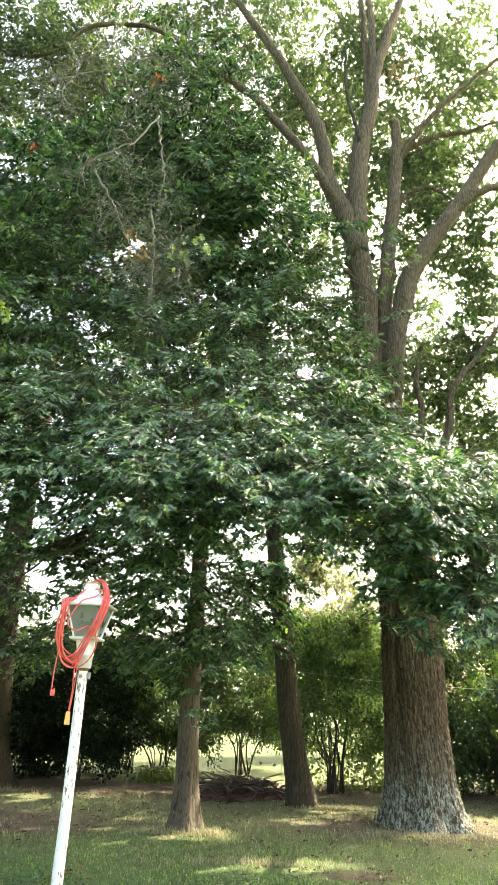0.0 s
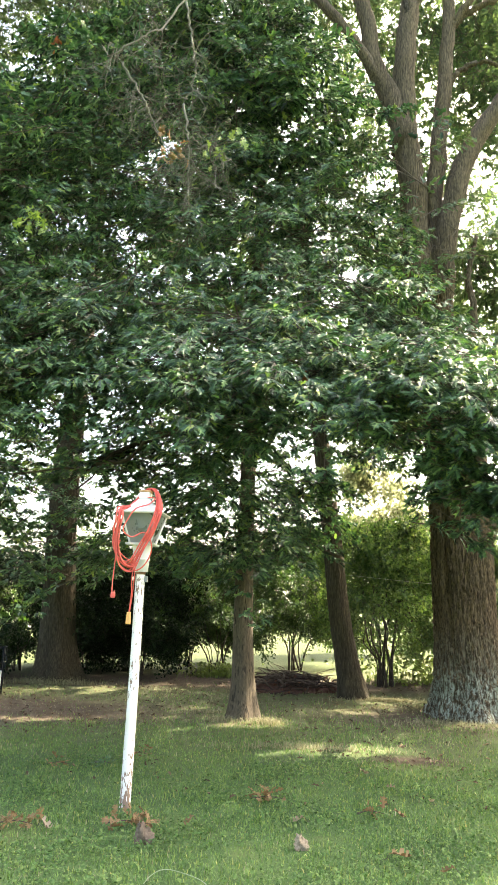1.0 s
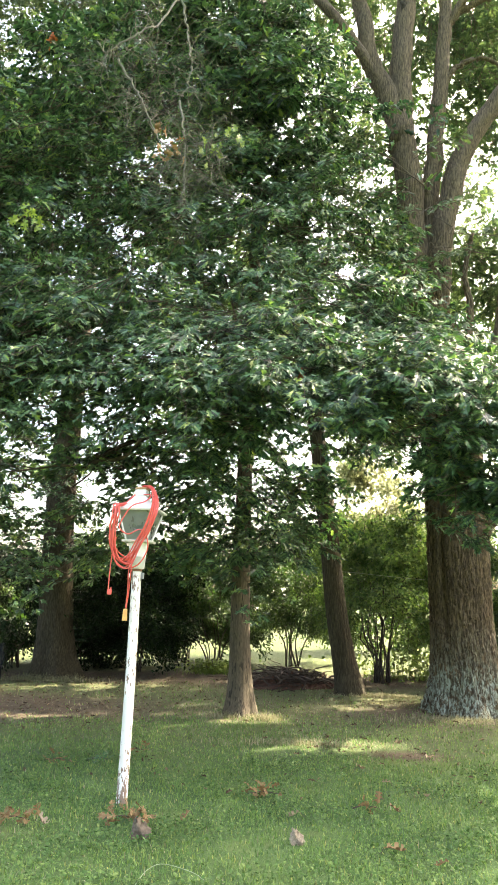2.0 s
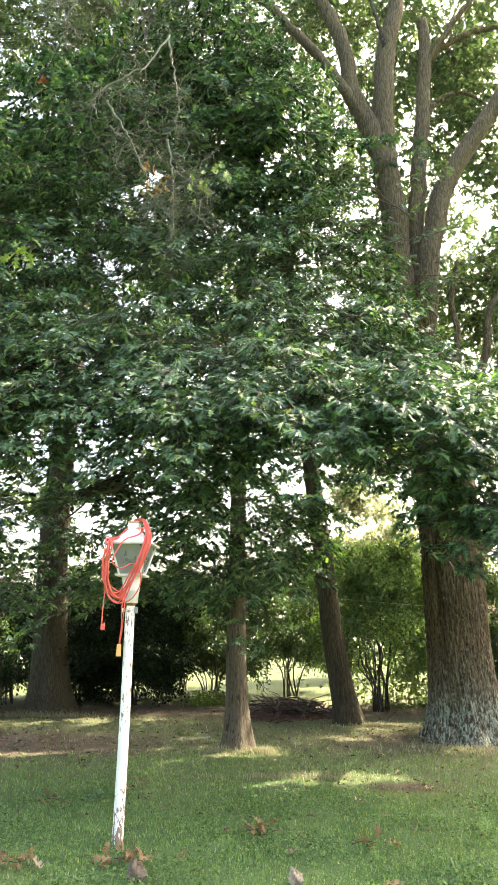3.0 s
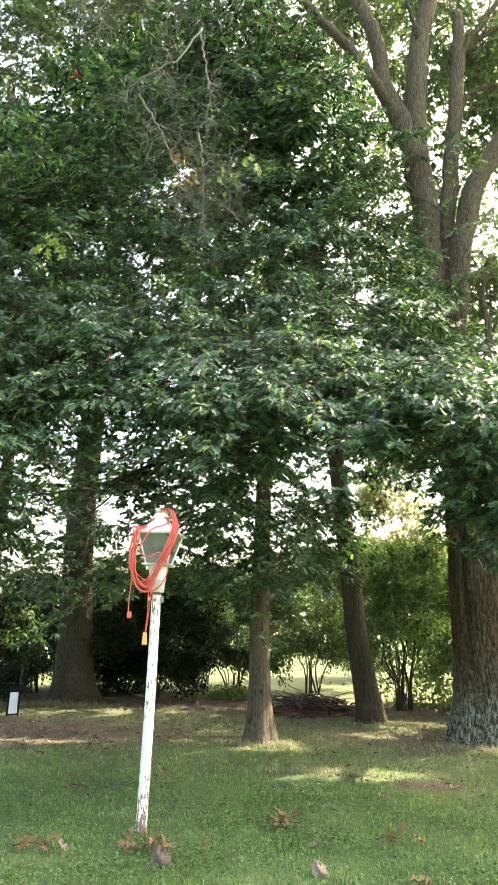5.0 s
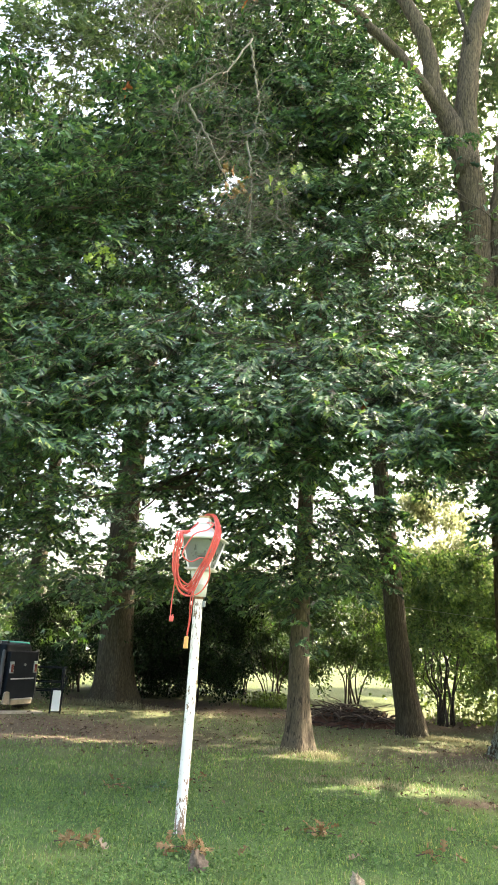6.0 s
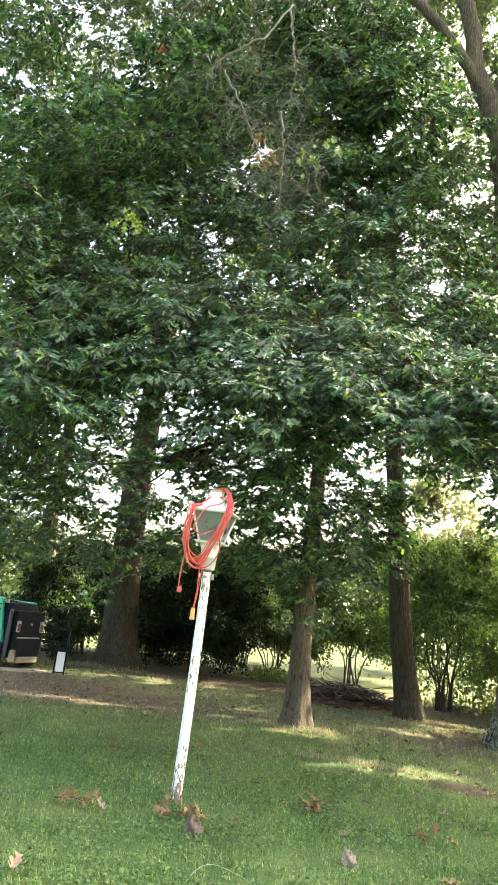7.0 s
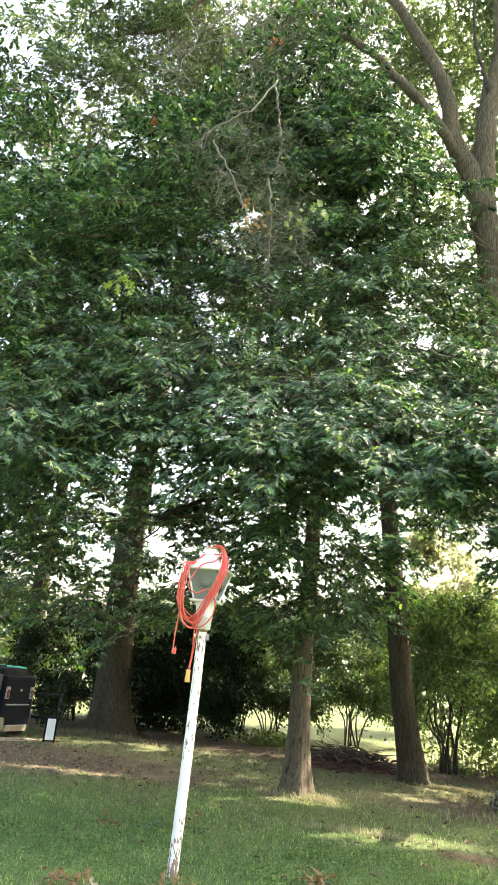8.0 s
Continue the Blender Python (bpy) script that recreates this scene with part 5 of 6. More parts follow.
def lamp_post():
    lamp = thing("lamp_post", (-1.33, 5.29, 0.0), "flaking white steel lamp post with a square tapered lantern", "lamp post")
    lamp.matrix_basis = pose(-1.33, 5.31, 0.0, 0, 1.0, 2)
    heap = Heap()
    z = np.linspace(-0.06, 1.78, 40)
    heap.add(*tube(np.stack([0.004 * np.sin(2 * z), 0 * z, z], 1), np.interp(z, [0, 1.78], [0.0425, 0.038]), 28))
    part("post", heap.mesh("post", POST_PAINT, True), lamp)
    part("rust_collar", lathe([(0.0385, 1.735), (0.04, 1.74), (0.04, 1.765), (0.0385, 1.775)]), lamp, "orange rust band under the lantern cup", RUSTY)
    part("cup", lathe([(0.052, 1.755), (0.058, 1.76), (0.064, 1.845), (0.068, 1.848), (0.068, 1.862), (0.066, 1.866), (0.082, 1.955), (0.086, 1.97), (0.05, 1.972)]), lamp, material=LANTERN)
    head = radians(-2)
    spin = Matrix.Rotation(head, 4, "Z")

    def quad_box(b, t, z0, z1, bevel=0.003):
        bm = bmesh.new()
        vs = [bm.verts.new((sx * h, sy * h, zz)) for zz, h in ((z0, b), (z1, t)) for sx, sy in ((-1, -1), (1, -1), (1, 1), (-1, 1))]
        bm.faces.new(vs[3::-1])
        bm.faces.new(vs[4:])
        for k in range(4):
            bm.faces.new((vs[k], vs[(k + 1) % 4], vs[4 + (k + 1) % 4], vs[4 + k]))
        if bevel:
            bmesh.ops.bevel(bm, geom=bm.edges[:], offset=bevel, segments=2, affect="EDGES")
        bmesh.ops.transform(bm, matrix=spin, verts=bm.verts)
        return bm

    part("base_plate", quad_box(0.113, 0.119, 1.968, 1.986), lamp, material=LANTERN)
    glass = glass_material()
    b, t, z0, z1 = 0.088, 0.152, 1.986, 2.222
    corners = [(-1, -1), (1, -1), (1, 1), (-1, 1)]
    for k, (sx, sy) in enumerate(corners):
        ex, ey = corners[(k + 1) % 4]
        bm = bmesh.new()
        out = ((sx + ex) / 2, (sy + ey) / 2)
        rows = []
        for off in (-0.004, -0.008):
            for h, zz, inset in ((b, z0, 0.93), (t, z1, 0.95)):
                for qx, qy in ((sx, sy), (ex, ey)):
                    mx, my = (sx + ex) / 2, (sy + ey) / 2
                    px_, py_ = mx + (qx - mx) * inset, my + (qy - my) * inset
                    rows.append(bm.verts.new((px_ * h + out[0] * off, py_ * h + out[1] * off, zz)))
        a = rows
        for q in ((0, 1, 3, 2), (4, 6, 7, 5), (0, 4, 5, 1), (2, 3, 7, 6), (0, 2, 6, 4), (1, 5, 7, 3)):
            bm.faces.new([a[i] for i in q])
        bmesh.ops.transform(bm, matrix=spin, verts=bm.verts)
        pane = part("pane", bm, lamp, "dusty grey glass pane", glass)
        pane.visible_shadow = False
        heap = Heap()
        p0, p1 = spin @ Vector((sx * b, sy * b, z0)), spin @ Vector((sx * t, sy * t, z1))
        heap.add(*tube([p0, p0.lerp(p1, 0.5), p1], 0.008, 8))
        part("corner_post", heap.mesh("corner_post", LANTERN), lamp)
    part("eave", quad_box(0.183, 0.188, 2.222, 2.236), lamp, material=LANTERN)
    bm = bmesh.new()
    rings = []
    for h, zz in ((0.183, 2.236), (0.148, 2.256), (0.105, 2.286), (0.066, 2.328), (0.048, 2.355)):
        rings.append([bm.verts.new((sx * h, sy * h, zz)) for sx, sy in corners])
    for r0, r1 in zip(rings, rings[1:]):
        for k in range(4):
            bm.faces.new((r0[k], r0[(k + 1) % 4], r1[(k + 1) % 4], r1[k]))
    bm.faces.new(rings[0][::-1])
    bm.faces.new(rings[-1])
    bmesh.ops.transform(bm, matrix=spin, verts=bm.verts)
    part("roof", bm, lamp, material=LANTERN)
    part("cap", quad_box(0.048, 0.044, 2.355, 2.415, 0.006), lamp, material=LANTERN)
    part("cap_top", quad_box(0.052, 0.047, 2.415, 2.43, 0.004), lamp, "tan rusted cap plate", plain("tan_rust", (0.5, 0.3, 0.16), 0.8, 0.0, 0.5, 30.0))
    part("side_box", box((0.024, 0.032, 0.05), (0.05, -0.01, 1.70), 0.004), lamp, "small grey box at the post's side", GREY_PLASTIC)
    part("knob", lathe([(0.004, 0), (0.016, 0.004), (0.018, 0.014), (0.008, 0.022)], 16), lamp, "white porcelain knob", LANTERN).matrix_basis = pose(-0.042, -0.02, 1.70, 0, -90, 0)
    return lamp


lamp_post()


def extension_cord():
    """Loops of cord hung over the lantern's cap and eaves, with two loose ends."""
    rng = np.random.default_rng(8)
    right, near = np.array([0.97, 0.243, 0]), np.array([0.243, -0.97, 0])

    def spot(u, w, z):
        return right * u + near * w + np.array([0, 0, z])

    cord = thing("extension_cord", (-1.33, 5.29, 0.0), "tangled orange-red extension cord looped over the lantern", "cord")
    cord.matrix_basis = pose(-1.33, 5.31, 0.0, 0, 1.0, 0)
    loop = [(0.015, -0.01, 2.436), (0.075, 0.03, 2.425), (0.108, 0.09, 2.36), (0.108, 0.205, 2.235), (0.06, 0.2, 2.07), (0.0, 0.165, 1.95), (-0.055, 0.135, 1.83), (-0.11, 0.12, 1.8), (-0.17, 0.13, 1.85), (-0.208, 0.15, 1.95), (-0.212, 0.17, 2.08), (-0.194, 0.19, 2.19), (-0.188, 0.16, 2.25), (-0.12, 0.04, 2.288), (-0.06, -0.02, 2.35)]
    heap = Heap()
    pts = []
    for k in range(11):
        sag, side = rng.uniform(-0.045, 0.055), rng.normal(0, 0.016)
        for u, w, z in loop:
            low = max(0.0, min(1.0, (2.3 - z) / 0.45))
            roof = max(0.0, min(1.0, (z - 2.2) / 0.2))
            pts.append(spot(u + side * (1.0 - 0.4 * roof) + rng.normal(0, 0.006), w + 0.01 * (k % 3) + rng.normal(0, 0.004), z - sag * low + 0.003 * (k % 4) * roof + rng.normal(0, 0.005)))
    pts += [spot(0.07, 0.1, 2.36), spot(0.03, 0.13, 2.3), spot(-0.07, 0.2, 2.25), spot(-0.13, 0.21, 2.16), spot(-0.16, 0.2, 2.07), spot(-0.09, 0.19, 2.02), spot(0.0, 0.19, 2.06), spot(0.06, 0.19, 2.0), spot(0.07, 0.17, 1.9), spot(0.02, 0.14, 1.8), spot(-0.05, 0.12, 1.76), spot(-0.08, 0.12, 1.82)]
    heap.add(*tube(smooth_path(pts, 1050), 0.0055, 7))
    part("coil", heap.mesh("coil", CORD_RED, True), cord)
    heap = Heap()
    heap.add(*tube(smooth_path([spot(-0.18, 0.14, 2.0), spot(-0.2, 0.14, 1.9), spot(-0.212, 0.13, 1.75), spot(-0.215, 0.12, 1.6), spot(-0.205, 0.12, 1.565), spot(-0.195, 0.12, 1.6)], 40), 0.0046, 7))
    part("loose_end", heap.mesh("loose_end", CORD_RED, True), cord)
    heap = Heap()
    heap.add(*tube(smooth_path([spot(-0.06, 0.13, 1.79), spot(-0.066, 0.12, 1.7), spot(-0.062, 0.08, 1.58), spot(-0.072, 0.055, 1.44)], 30), 0.0046, 7))
    part("hanging_end", heap.mesh("hanging_end", CORD_RED, True), cord)
    heap = Heap()
    heap.add(*tube(smooth_path([spot(-0.045, 0.13, 1.82), spot(-0.048, 0.12, 1.7), spot(-0.055, 0.075, 1.56), spot(-0.067, 0.055, 1.44)], 30), 0.0046, 7))
    part("hanging_end", heap.mesh("hanging_end", CORD_RED, True), cord)
    plug = box((0.04, 0.026, 0.095), (0, 0, 0), 0.007, 0.8)
    bmesh.ops.translate(plug, verts=plug.verts, vec=spot(-0.072, 0.055, 1.39))
    part("plug", plug, cord, "amber moulded plug end", AMBER)
    knot = box((0.035, 0.025, 0.045), (0, 0, 0), 0.008)
    bmesh.ops.translate(knot, verts=knot.verts, vec=spot(-0.205, 0.12, 1.565))
    part("plug", knot, cord, "red plug end", CORD_RED)
    return cord


extension_cord()


# ---- loader, rack and panel at the edge of the wood ----
GUARD_GREY = plain("guard_grey_paint", (0.045, 0.05, 0.058), 0.55, 0.0, 0.4, 8.0)
LOADER_GREEN = plain("mint_green_paint", (0.03, 0.42, 0.24), 0.35, 0.0, 0.25, 6.0)
LOADER_BLACK = plain("satin_black_panel", (0.007, 0.0105, 0.0155), 0.55, 0.0, 0.4, 5.0, 0.1, 0.08)
LOADER_GREY = plain("grey_steel", (0.2, 0.21, 0.22), 0.5, 0.3, 0.3, 9.0)
MUD = plain("dried_mud", (0.3, 0.25, 0.19), 0.95, 0.0, 0.5, 18.0, 0.5)
TAIL_RED = plain("tail_light_red", (0.17, 0.045, 0.04), 0.25, 0.0, 0.2, 30.0)
PALE_TRIM = plain("pale_trim", (0.3, 0.31, 0.32), 0.4)
RUBBER = plain("black_rubber", (0.025, 0.024, 0.023), 0.8, 0.0, 0.4, 20.0, 0.4)
WHITE_PLASTIC = plain("white_plastic", (0.8, 0.81, 0.8), 0.4, 0.0, 0.08)
PLANK = plain("weathered_plank", (0.36, 0.31, 0.25), 0.85, 0.0, 0.5, 14.0, 0.4)


def cab_glass():
    m, nt, bsdf = surface("cab_glass")
    bsdf.inputs["Base Color"].default_value = (0.75, 0.8, 0.8, 1)
    bsdf.inputs["Roughness"].default_value = 0.05
    bsdf.inputs["Transmission Weight"].default_value = 0.9
    return m


def loader():
    """A compact loader seen from behind and its left flank; local -y is its back."""
    ob = thing("compact_loader", (-5.85, 11.1, 0.0), "compact loader with mint green flanks and black rear door", "loader", turn=69)
    w, d = 0.8, 1.7

    def slab(name, size, at, mat, bevel=0.02, taper=1.0, label="", parent=ob):
        return part(name, box(size, at, bevel, taper, 3), parent, label, mat)

    slab("chassis", (w - 0.1, d + 0.7, 0.62), (0, d / 2 + 0.41, 0.5), LOADER_BLACK, 0.04)
    slab("hood", (w - 0.08, 0.86, 0.34), (0, 0.5, 0.95), LOADER_BLACK, 0.06, 0.8, "sloping black engine hood")
    door = slab("rear_door", (w - 0.14, 0.09, 0.8), (0.02, 0.03, 0.6), LOADER_BLACK, 0.035, 0.97, "black rear engine door")
    for sx in (-0.24, 0.28):
        lamp = slab("tail_light", (0.075, 0.03, 0.19), (sx, -0.022, 0.73), PALE_TRIM, 0.008, parent=door)
        slab("lens", (0.05, 0.02, 0.13), (sx, -0.036, 0.715), TAIL_RED, 0.006, label="red lens", parent=lamp)
    slab("trim_bar", (0.5, 0.02, 0.022), (0.02, -0.022, 0.54), PALE_TRIM, 0.005, label="pale trim strip", parent=door)
    part("latch", lathe([(0.001, 0), (0.022, 0.002), (0.022, 0.02), (0.014, 0.024)], 16), door, "", LOADER_GREY).matrix_basis = pose(0.04, -0.012, 0.77, 90, 0, 0)
    slab("bumper", (0.46, 0.06, 0.1), (0.06, -0.0, 0.17), MUD, 0.012, label="mud-caked rear bumper")
    slab("bumper_strip", (0.44, 0.02, 0.02), (0.06, -0.036, 0.21), PALE_TRIM, 0.004)
    mud = box((0.16, 0.03, 0.2), (-0.27, -0.02, 0.24), 0.03, 0.55, 3)
    part("mud_splash", mud, ob, "dried mud splash", MUD)
    for sx in (-1, 1):
        flank = box((0.08, 2.2, 0.9 if sx < 0 else 0.84), (sx * (w / 2 - 0.02), 1.22, 0.75 if sx < 0 else 0.72), 0.03, 0.8, 3)
        part("flank", flank, ob, "mint green side panel", LOADER_GREEN)
        slab("corner_guard", (0.06, 0.08, 0.84), (sx * (w / 2 - 0.03), 0.07, 0.6), GUARD_GREY, 0.035, 0.9)
        for k in range(2):
            y = 0.42 + 1.3 * k
            wheel = part("wheel", lathe([(0.1, -0.09), (0.27, -0.1), (0.3, -0.06), (0.3, 0.06), (0.27, 0.1), (0.1, 0.09)], 28), ob, "", RUBBER)
            wheel.matrix_basis = pose(sx * (w / 2 + 0.02), y, 0.3, 0, 90, 0)
            part("rim", lathe([(0.02, -0.095), (0.15, -0.098), (0.16, -0.09), (0.16, 0.09), (0.15, 0.098), (0.02, 0.095)], 20), wheel, "", LOADER_GREEN)
    for k in range(5):
        slab("vent_slot", (0.012, 0.22, 0.02), (-(w / 2 + 0.021), 0.42, 0.72 + 0.09 * k), LOADER_BLACK, 0.004)
    slab("top_rail", (0.05, 0.75, 0.05), (-0.33, 0.62, 1.13), LOADER_GREY, 0.015)
    slab("top_rail", (0.04, 0.7, 0.03), (0.3, 0.62, 1.12), LOADER_GREEN, 0.01, label="green top rail")
    cab = slab("cab_roof", (w - 0.1, 0.85, 0.06), (0, 1.85, 1.86), LOADER_BLACK, 0.025)
    for sx in (-1, 1):
        for y in (1.55, 2.23):
            slab("cab_pillar", (0.06, 0.06, 0.6), (sx * (w / 2 - 0.1), y, 1.56), LOADER_BLACK, 0.012)
        slab("cab_sill", (0.06, 0.76, 0.06), (sx * (w / 2 - 0.1), 1.88, 1.29), LOADER_BLACK, 0.012)
        pane = slab("cab_window", (0.012, 0.64, 0.5), (sx * (w / 2 - 0.1), 1.89, 1.57), cab_glass(), 0.0)
        pane.visible_shadow = False
    pane = slab("cab_window", (w - 0.28, 0.012, 0.5), (0, 1.55, 1.57), cab_glass(), 0.0)
    pane.visible_shadow = False
    slab("hose", (0.05, 0.5, 0.05), (-0.15, 0.5, 1.13), RUBBER, 0.02)
    return ob


loader()


def plank():
    ob = part("plank", box((1.5, 0.16, 0.045), (0, 0, 0.02), 0.006), None, "", PLANK)
    ob.matrix_basis = pose(-6.0, 10.72, float(ground_height(-6.0, 10.72)), 0, 1, 38)
    return tagged(ob, "weathered grey-brown plank lying by the loader", "plank")


plank()


def white_panel():
    ob = thing("work_light", (-5.14, 11.1, float(ground_height(-5.14, 11.1))), "white flat work light in a black tube stand", "work light", turn=25)
    part("panel", box((0.135, 0.05, 0.33), (0, 0, 0.21), 0.012), ob, "white translucent panel", WHITE_PLASTIC)
    for sx in (-1, 1):
        heap = Heap()
        heap.add(*tube(smooth_path([(sx * 0.088, 0.09, 0.0), (sx * 0.088, 0.05, 0.2), (sx * 0.086, 0.0, 0.41)], 12), 0.013, 8))
        part("frame_leg", heap.mesh("frame_leg", LOADER_BLACK, True), ob)
    for z in (0.03, 0.4):
        heap = Heap()
        heap.add(*tube([(-0.088, 0.0 if z > 0.2 else 0.06, z), (0, 0.0 if z > 0.2 else 0.06, z), (0.088, 0.0 if z > 0.2 else 0.06, z)], 0.013, 8))
        part("frame_bar", heap.mesh("frame_bar", LOADER_BLACK, True), ob)
    heap = Heap()
    heap.add(*tube(smooth_path([(0.098, 0.0, 0.41), (0.13, 0.02, 0.55), (0.1, 0.05, 0.63)], 10), 0.01, 6))
    part("handle", heap.mesh("handle", LOADER_BLACK, True), ob)
    return ob


white_panel()


def metal_rack():
    ob = thing("metal_rack", (-5.72, 11.75, float(ground_height(-5.72, 11.75))), "low black tubular metal rack in deep shade", "rack", turn=20)
    for sx in (-0.32, 0.32):
        for y in (0.0, 0.3):
            heap = Heap()
            heap.add(*tube([(sx, y, -0.01), (sx, y, 0.35), (sx, y, 0.72)], 0.016, 8))
            part("leg", heap.mesh("leg", LOADER_BLACK, True), ob)
    for y in (0.0, 0.3):
        for z in (0.3, 0.45, 0.7):
            heap = Heap()
            heap.add(*tube([(-0.36, y, z), (0, y, z + 0.004), (0.36, y, z)], 0.012, 8))
            part("rail", heap.mesh("rail", LOADER_BLACK, True), ob)
    return ob


metal_rack()


def leaf_parts(ob, places, rot, sizes, mat):
    """Single leaves under a thing, on four shared meshes."""
    rng = np.random.default_rng(len(places))
    shapes = []
    for k in range(4):
        v, f = oak_leaf(1.0, 0.1 + 0.12 * k)
        shapes.append(mesh_of("leaf", v + rng.normal(0, 0.02, v.shape), f, mat))
    for k in range(len(places)):
        leaf = part("leaf", shapes[k % 4], ob)
        leaf.matrix_basis = Matrix.LocRotScale(Vector(places[k]), Matrix(rot[k].tolist()).to_quaternion(), Vector((sizes[k],) * 3))


# ---- brush pile ----
def brush_pile():
    at = (-0.2, 12.75, 0.0)
    ob = thing("brush_pile", at, "heap of cut grey branches on reddish leaf litter", "brush pile")
    rng = np.random.default_rng(17)
    n = 40
    i, j = np.meshgrid(np.linspace(-1, 1, n), np.linspace(-1, 1, n), indexing="ij")
    r = np.hypot(i, j)
    h = 0.19 * np.clip(1 - r**1.6, 0, 1) * (0.8 + 0.25 * np.sin(5 * i + 1) * np.cos(4 * j)) + 0.02 * rng.normal(0, 1, i.shape) * (r < 1) - 0.02
    a, b = np.meshgrid(np.arange(n - 1), np.arange(n - 1), indexing="ij")
    litter = mesh_of("litter_mound", np.stack([i * 1.0, j * 0.7, h], -1), np.stack([a * n + b, (a + 1) * n + b, (a + 1) * n + b + 1, a * n + b + 1], -1).reshape(-1, 4), plain("leaf_litter", (0.1, 0.045, 0.032), 0.95, 0.0, 0.8, 24.0, 0.8))
    part("litter_mound", litter, ob, "reddish-brown leaf litter")
    mats = [plain("cut_branch_grey", (0.085, 0.058, 0.047), 0.9, 0.0, 0.6, 12.0), plain("cut_branch_brown", (0.045, 0.024, 0.018), 0.9, 0.0, 0.6, 12.0)]
    meshes = []
    for k in range(8):
        heap = Heap()
        L = rng.uniform(0.3, 0.7)
        p = smooth_path([(-L / 2, 0, 0), (-L / 6, rng.normal(0, 0.05), rng.normal(0, 0.04)), (L / 6, rng.normal(0, 0.06), rng.normal(0, 0.05)), (L / 2, rng.normal(0, 0.1), 0.03)], 9)
        heap.add(*tube(p, np.linspace(rng.uniform(0.01, 0.028), 0.005, 9), 6))
        q = smooth_path([p[5], p[5] + (0.12, rng.normal(0, 0.12), 0.025), p[5] + (0.26, rng.normal(0, 0.2), 0.04)], 5)
        heap.add(*tube(q, np.linspace(0.01, 0.004, 5), 4))
        meshes.append(heap.mesh("stick", mats[k % 2 if k < 6 else 0], True))
    for _ in range(110):
        x, y = rng.normal(0.05, 0.36), rng.normal(-0.1, 0.26)
        rr = math.hypot(x / 1.1, y / 0.66)
        z = 0.2 * max(0.0, 1 - rr**1.6) + rng.uniform(0.01, 0.08)
        s = part("stick", meshes[int(rng.integers(0, 8))], ob)
        s.matrix_basis = pose(x, y, z, rng.normal(0, 8), rng.normal(0, 4), rng.uniform(0, 360))
    n = 70
    spots = np.stack([rng.normal(-0.1, 0.5, n), rng.normal(-0.2, 0.25, n)], 1)
    lift = 0.19 * np.clip(1 - np.hypot(spots[:, 0] / 1.1, spots[:, 1] / 0.66) ** 1.6, 0, 1) + rng.uniform(0.02, 0.07, n)
    leaf_parts(ob, np.column_stack([spots, lift]), turns(rng.uniform(0, 6.3, n), rng.normal(0, 0.6, n), rng.normal(0, 0.6, n)), rng.uniform(0.08, 0.13, n), leaf_material("red_litter_leaf", [(0.0, (0.12, 0.045, 0.03)), (1.0, (0.22, 0.1, 0.06))], (1.0, 0.8, 0.6), rough=0.7, amount=0.2))
    return ob


brush_pile()


# ---- dead twigs hanging before the oak's crown ----
def dead_branch(paths, label, seed, at):
    ob = thing("dead_branch", at, label, "branch", "dead branches caught in the oak")
    rng = np.random.default_rng(seed)
    for p in paths:
        q = smooth_path(local(p, at), 30)
        q[1:-1] += rng.normal(0, 0.012, (28, 3))
        heap = Heap()
        heap.add(*tube(q, np.linspace(0.015, 0.005, 30), 7))
        br = part("bough", heap.mesh("bough", DEAD, True), ob, "bare grey dead wood")
        for _ in range(22):
            heap = Heap()
            s = q[rng.integers(4, 29)]
            e = s + rng.normal(0, 1, 3) * (0.36, 0.25, 0.26) + (0, 0, -0.16)
            m = (s + e) / 2 + rng.normal(0, 0.08, 3)
            w = smooth_path([s, (s + m) / 2 + rng.normal(0, 0.05, 3), m, (m + e) / 2 + rng.normal(0, 0.06, 3), e], 9)
            heap.add(*tube(w, np.linspace(0.006, 0.002, 9), 4, cap=False))
            for _ in range(5):
                s2 = w[rng.integers(2, 9)]
                e2 = s2 + rng.normal(0, 0.14, 3) + (0, 0, -0.05)
                heap.add(*tube([s2, (s2 + e2) / 2 + rng.normal(0, 0.02, 3), e2], np.linspace(0.003, 0.0015, 3), 3, cap=False))
            part("twig", heap.mesh("twig", DEAD, True), br)
    return ob


DEAD_A = [[(-1.43, 6.69, 9.17), (-1.34, 6.71, 8.61), (-1.28, 6.72, 8.06), (-1.41, 6.70, 7.58)], [(-1.42, 6.69, 9.29), (-1.68, 6.53, 8.63), (-1.92, 6.37, 8.30), (-2.23, 6.27, 7.94), (-2.17, 6.20, 7.51)], [(-2.10, 6.32, 7.90), (-1.89, 6.38, 7.50), (-1.72, 6.43, 7.13), (-1.52, 6.48, 6.78), (-1.20, 6.55, 6.71)], [(-1.39, 6.61, 7.51), (-1.31, 6.62, 6.99), (-1.30, 6.62, 6.38), (-1.32, 6.62, 6.04)], [(-1.53, 6.57, 6.85), (-1.32, 6.62, 6.81), (-1.05, 6.67, 6.94), (-0.86, 6.70, 6.79)]]
dead_branch(DEAD_A, "bare grey dead branches hanging before green leaves", 51, DEAD_A[0][0])
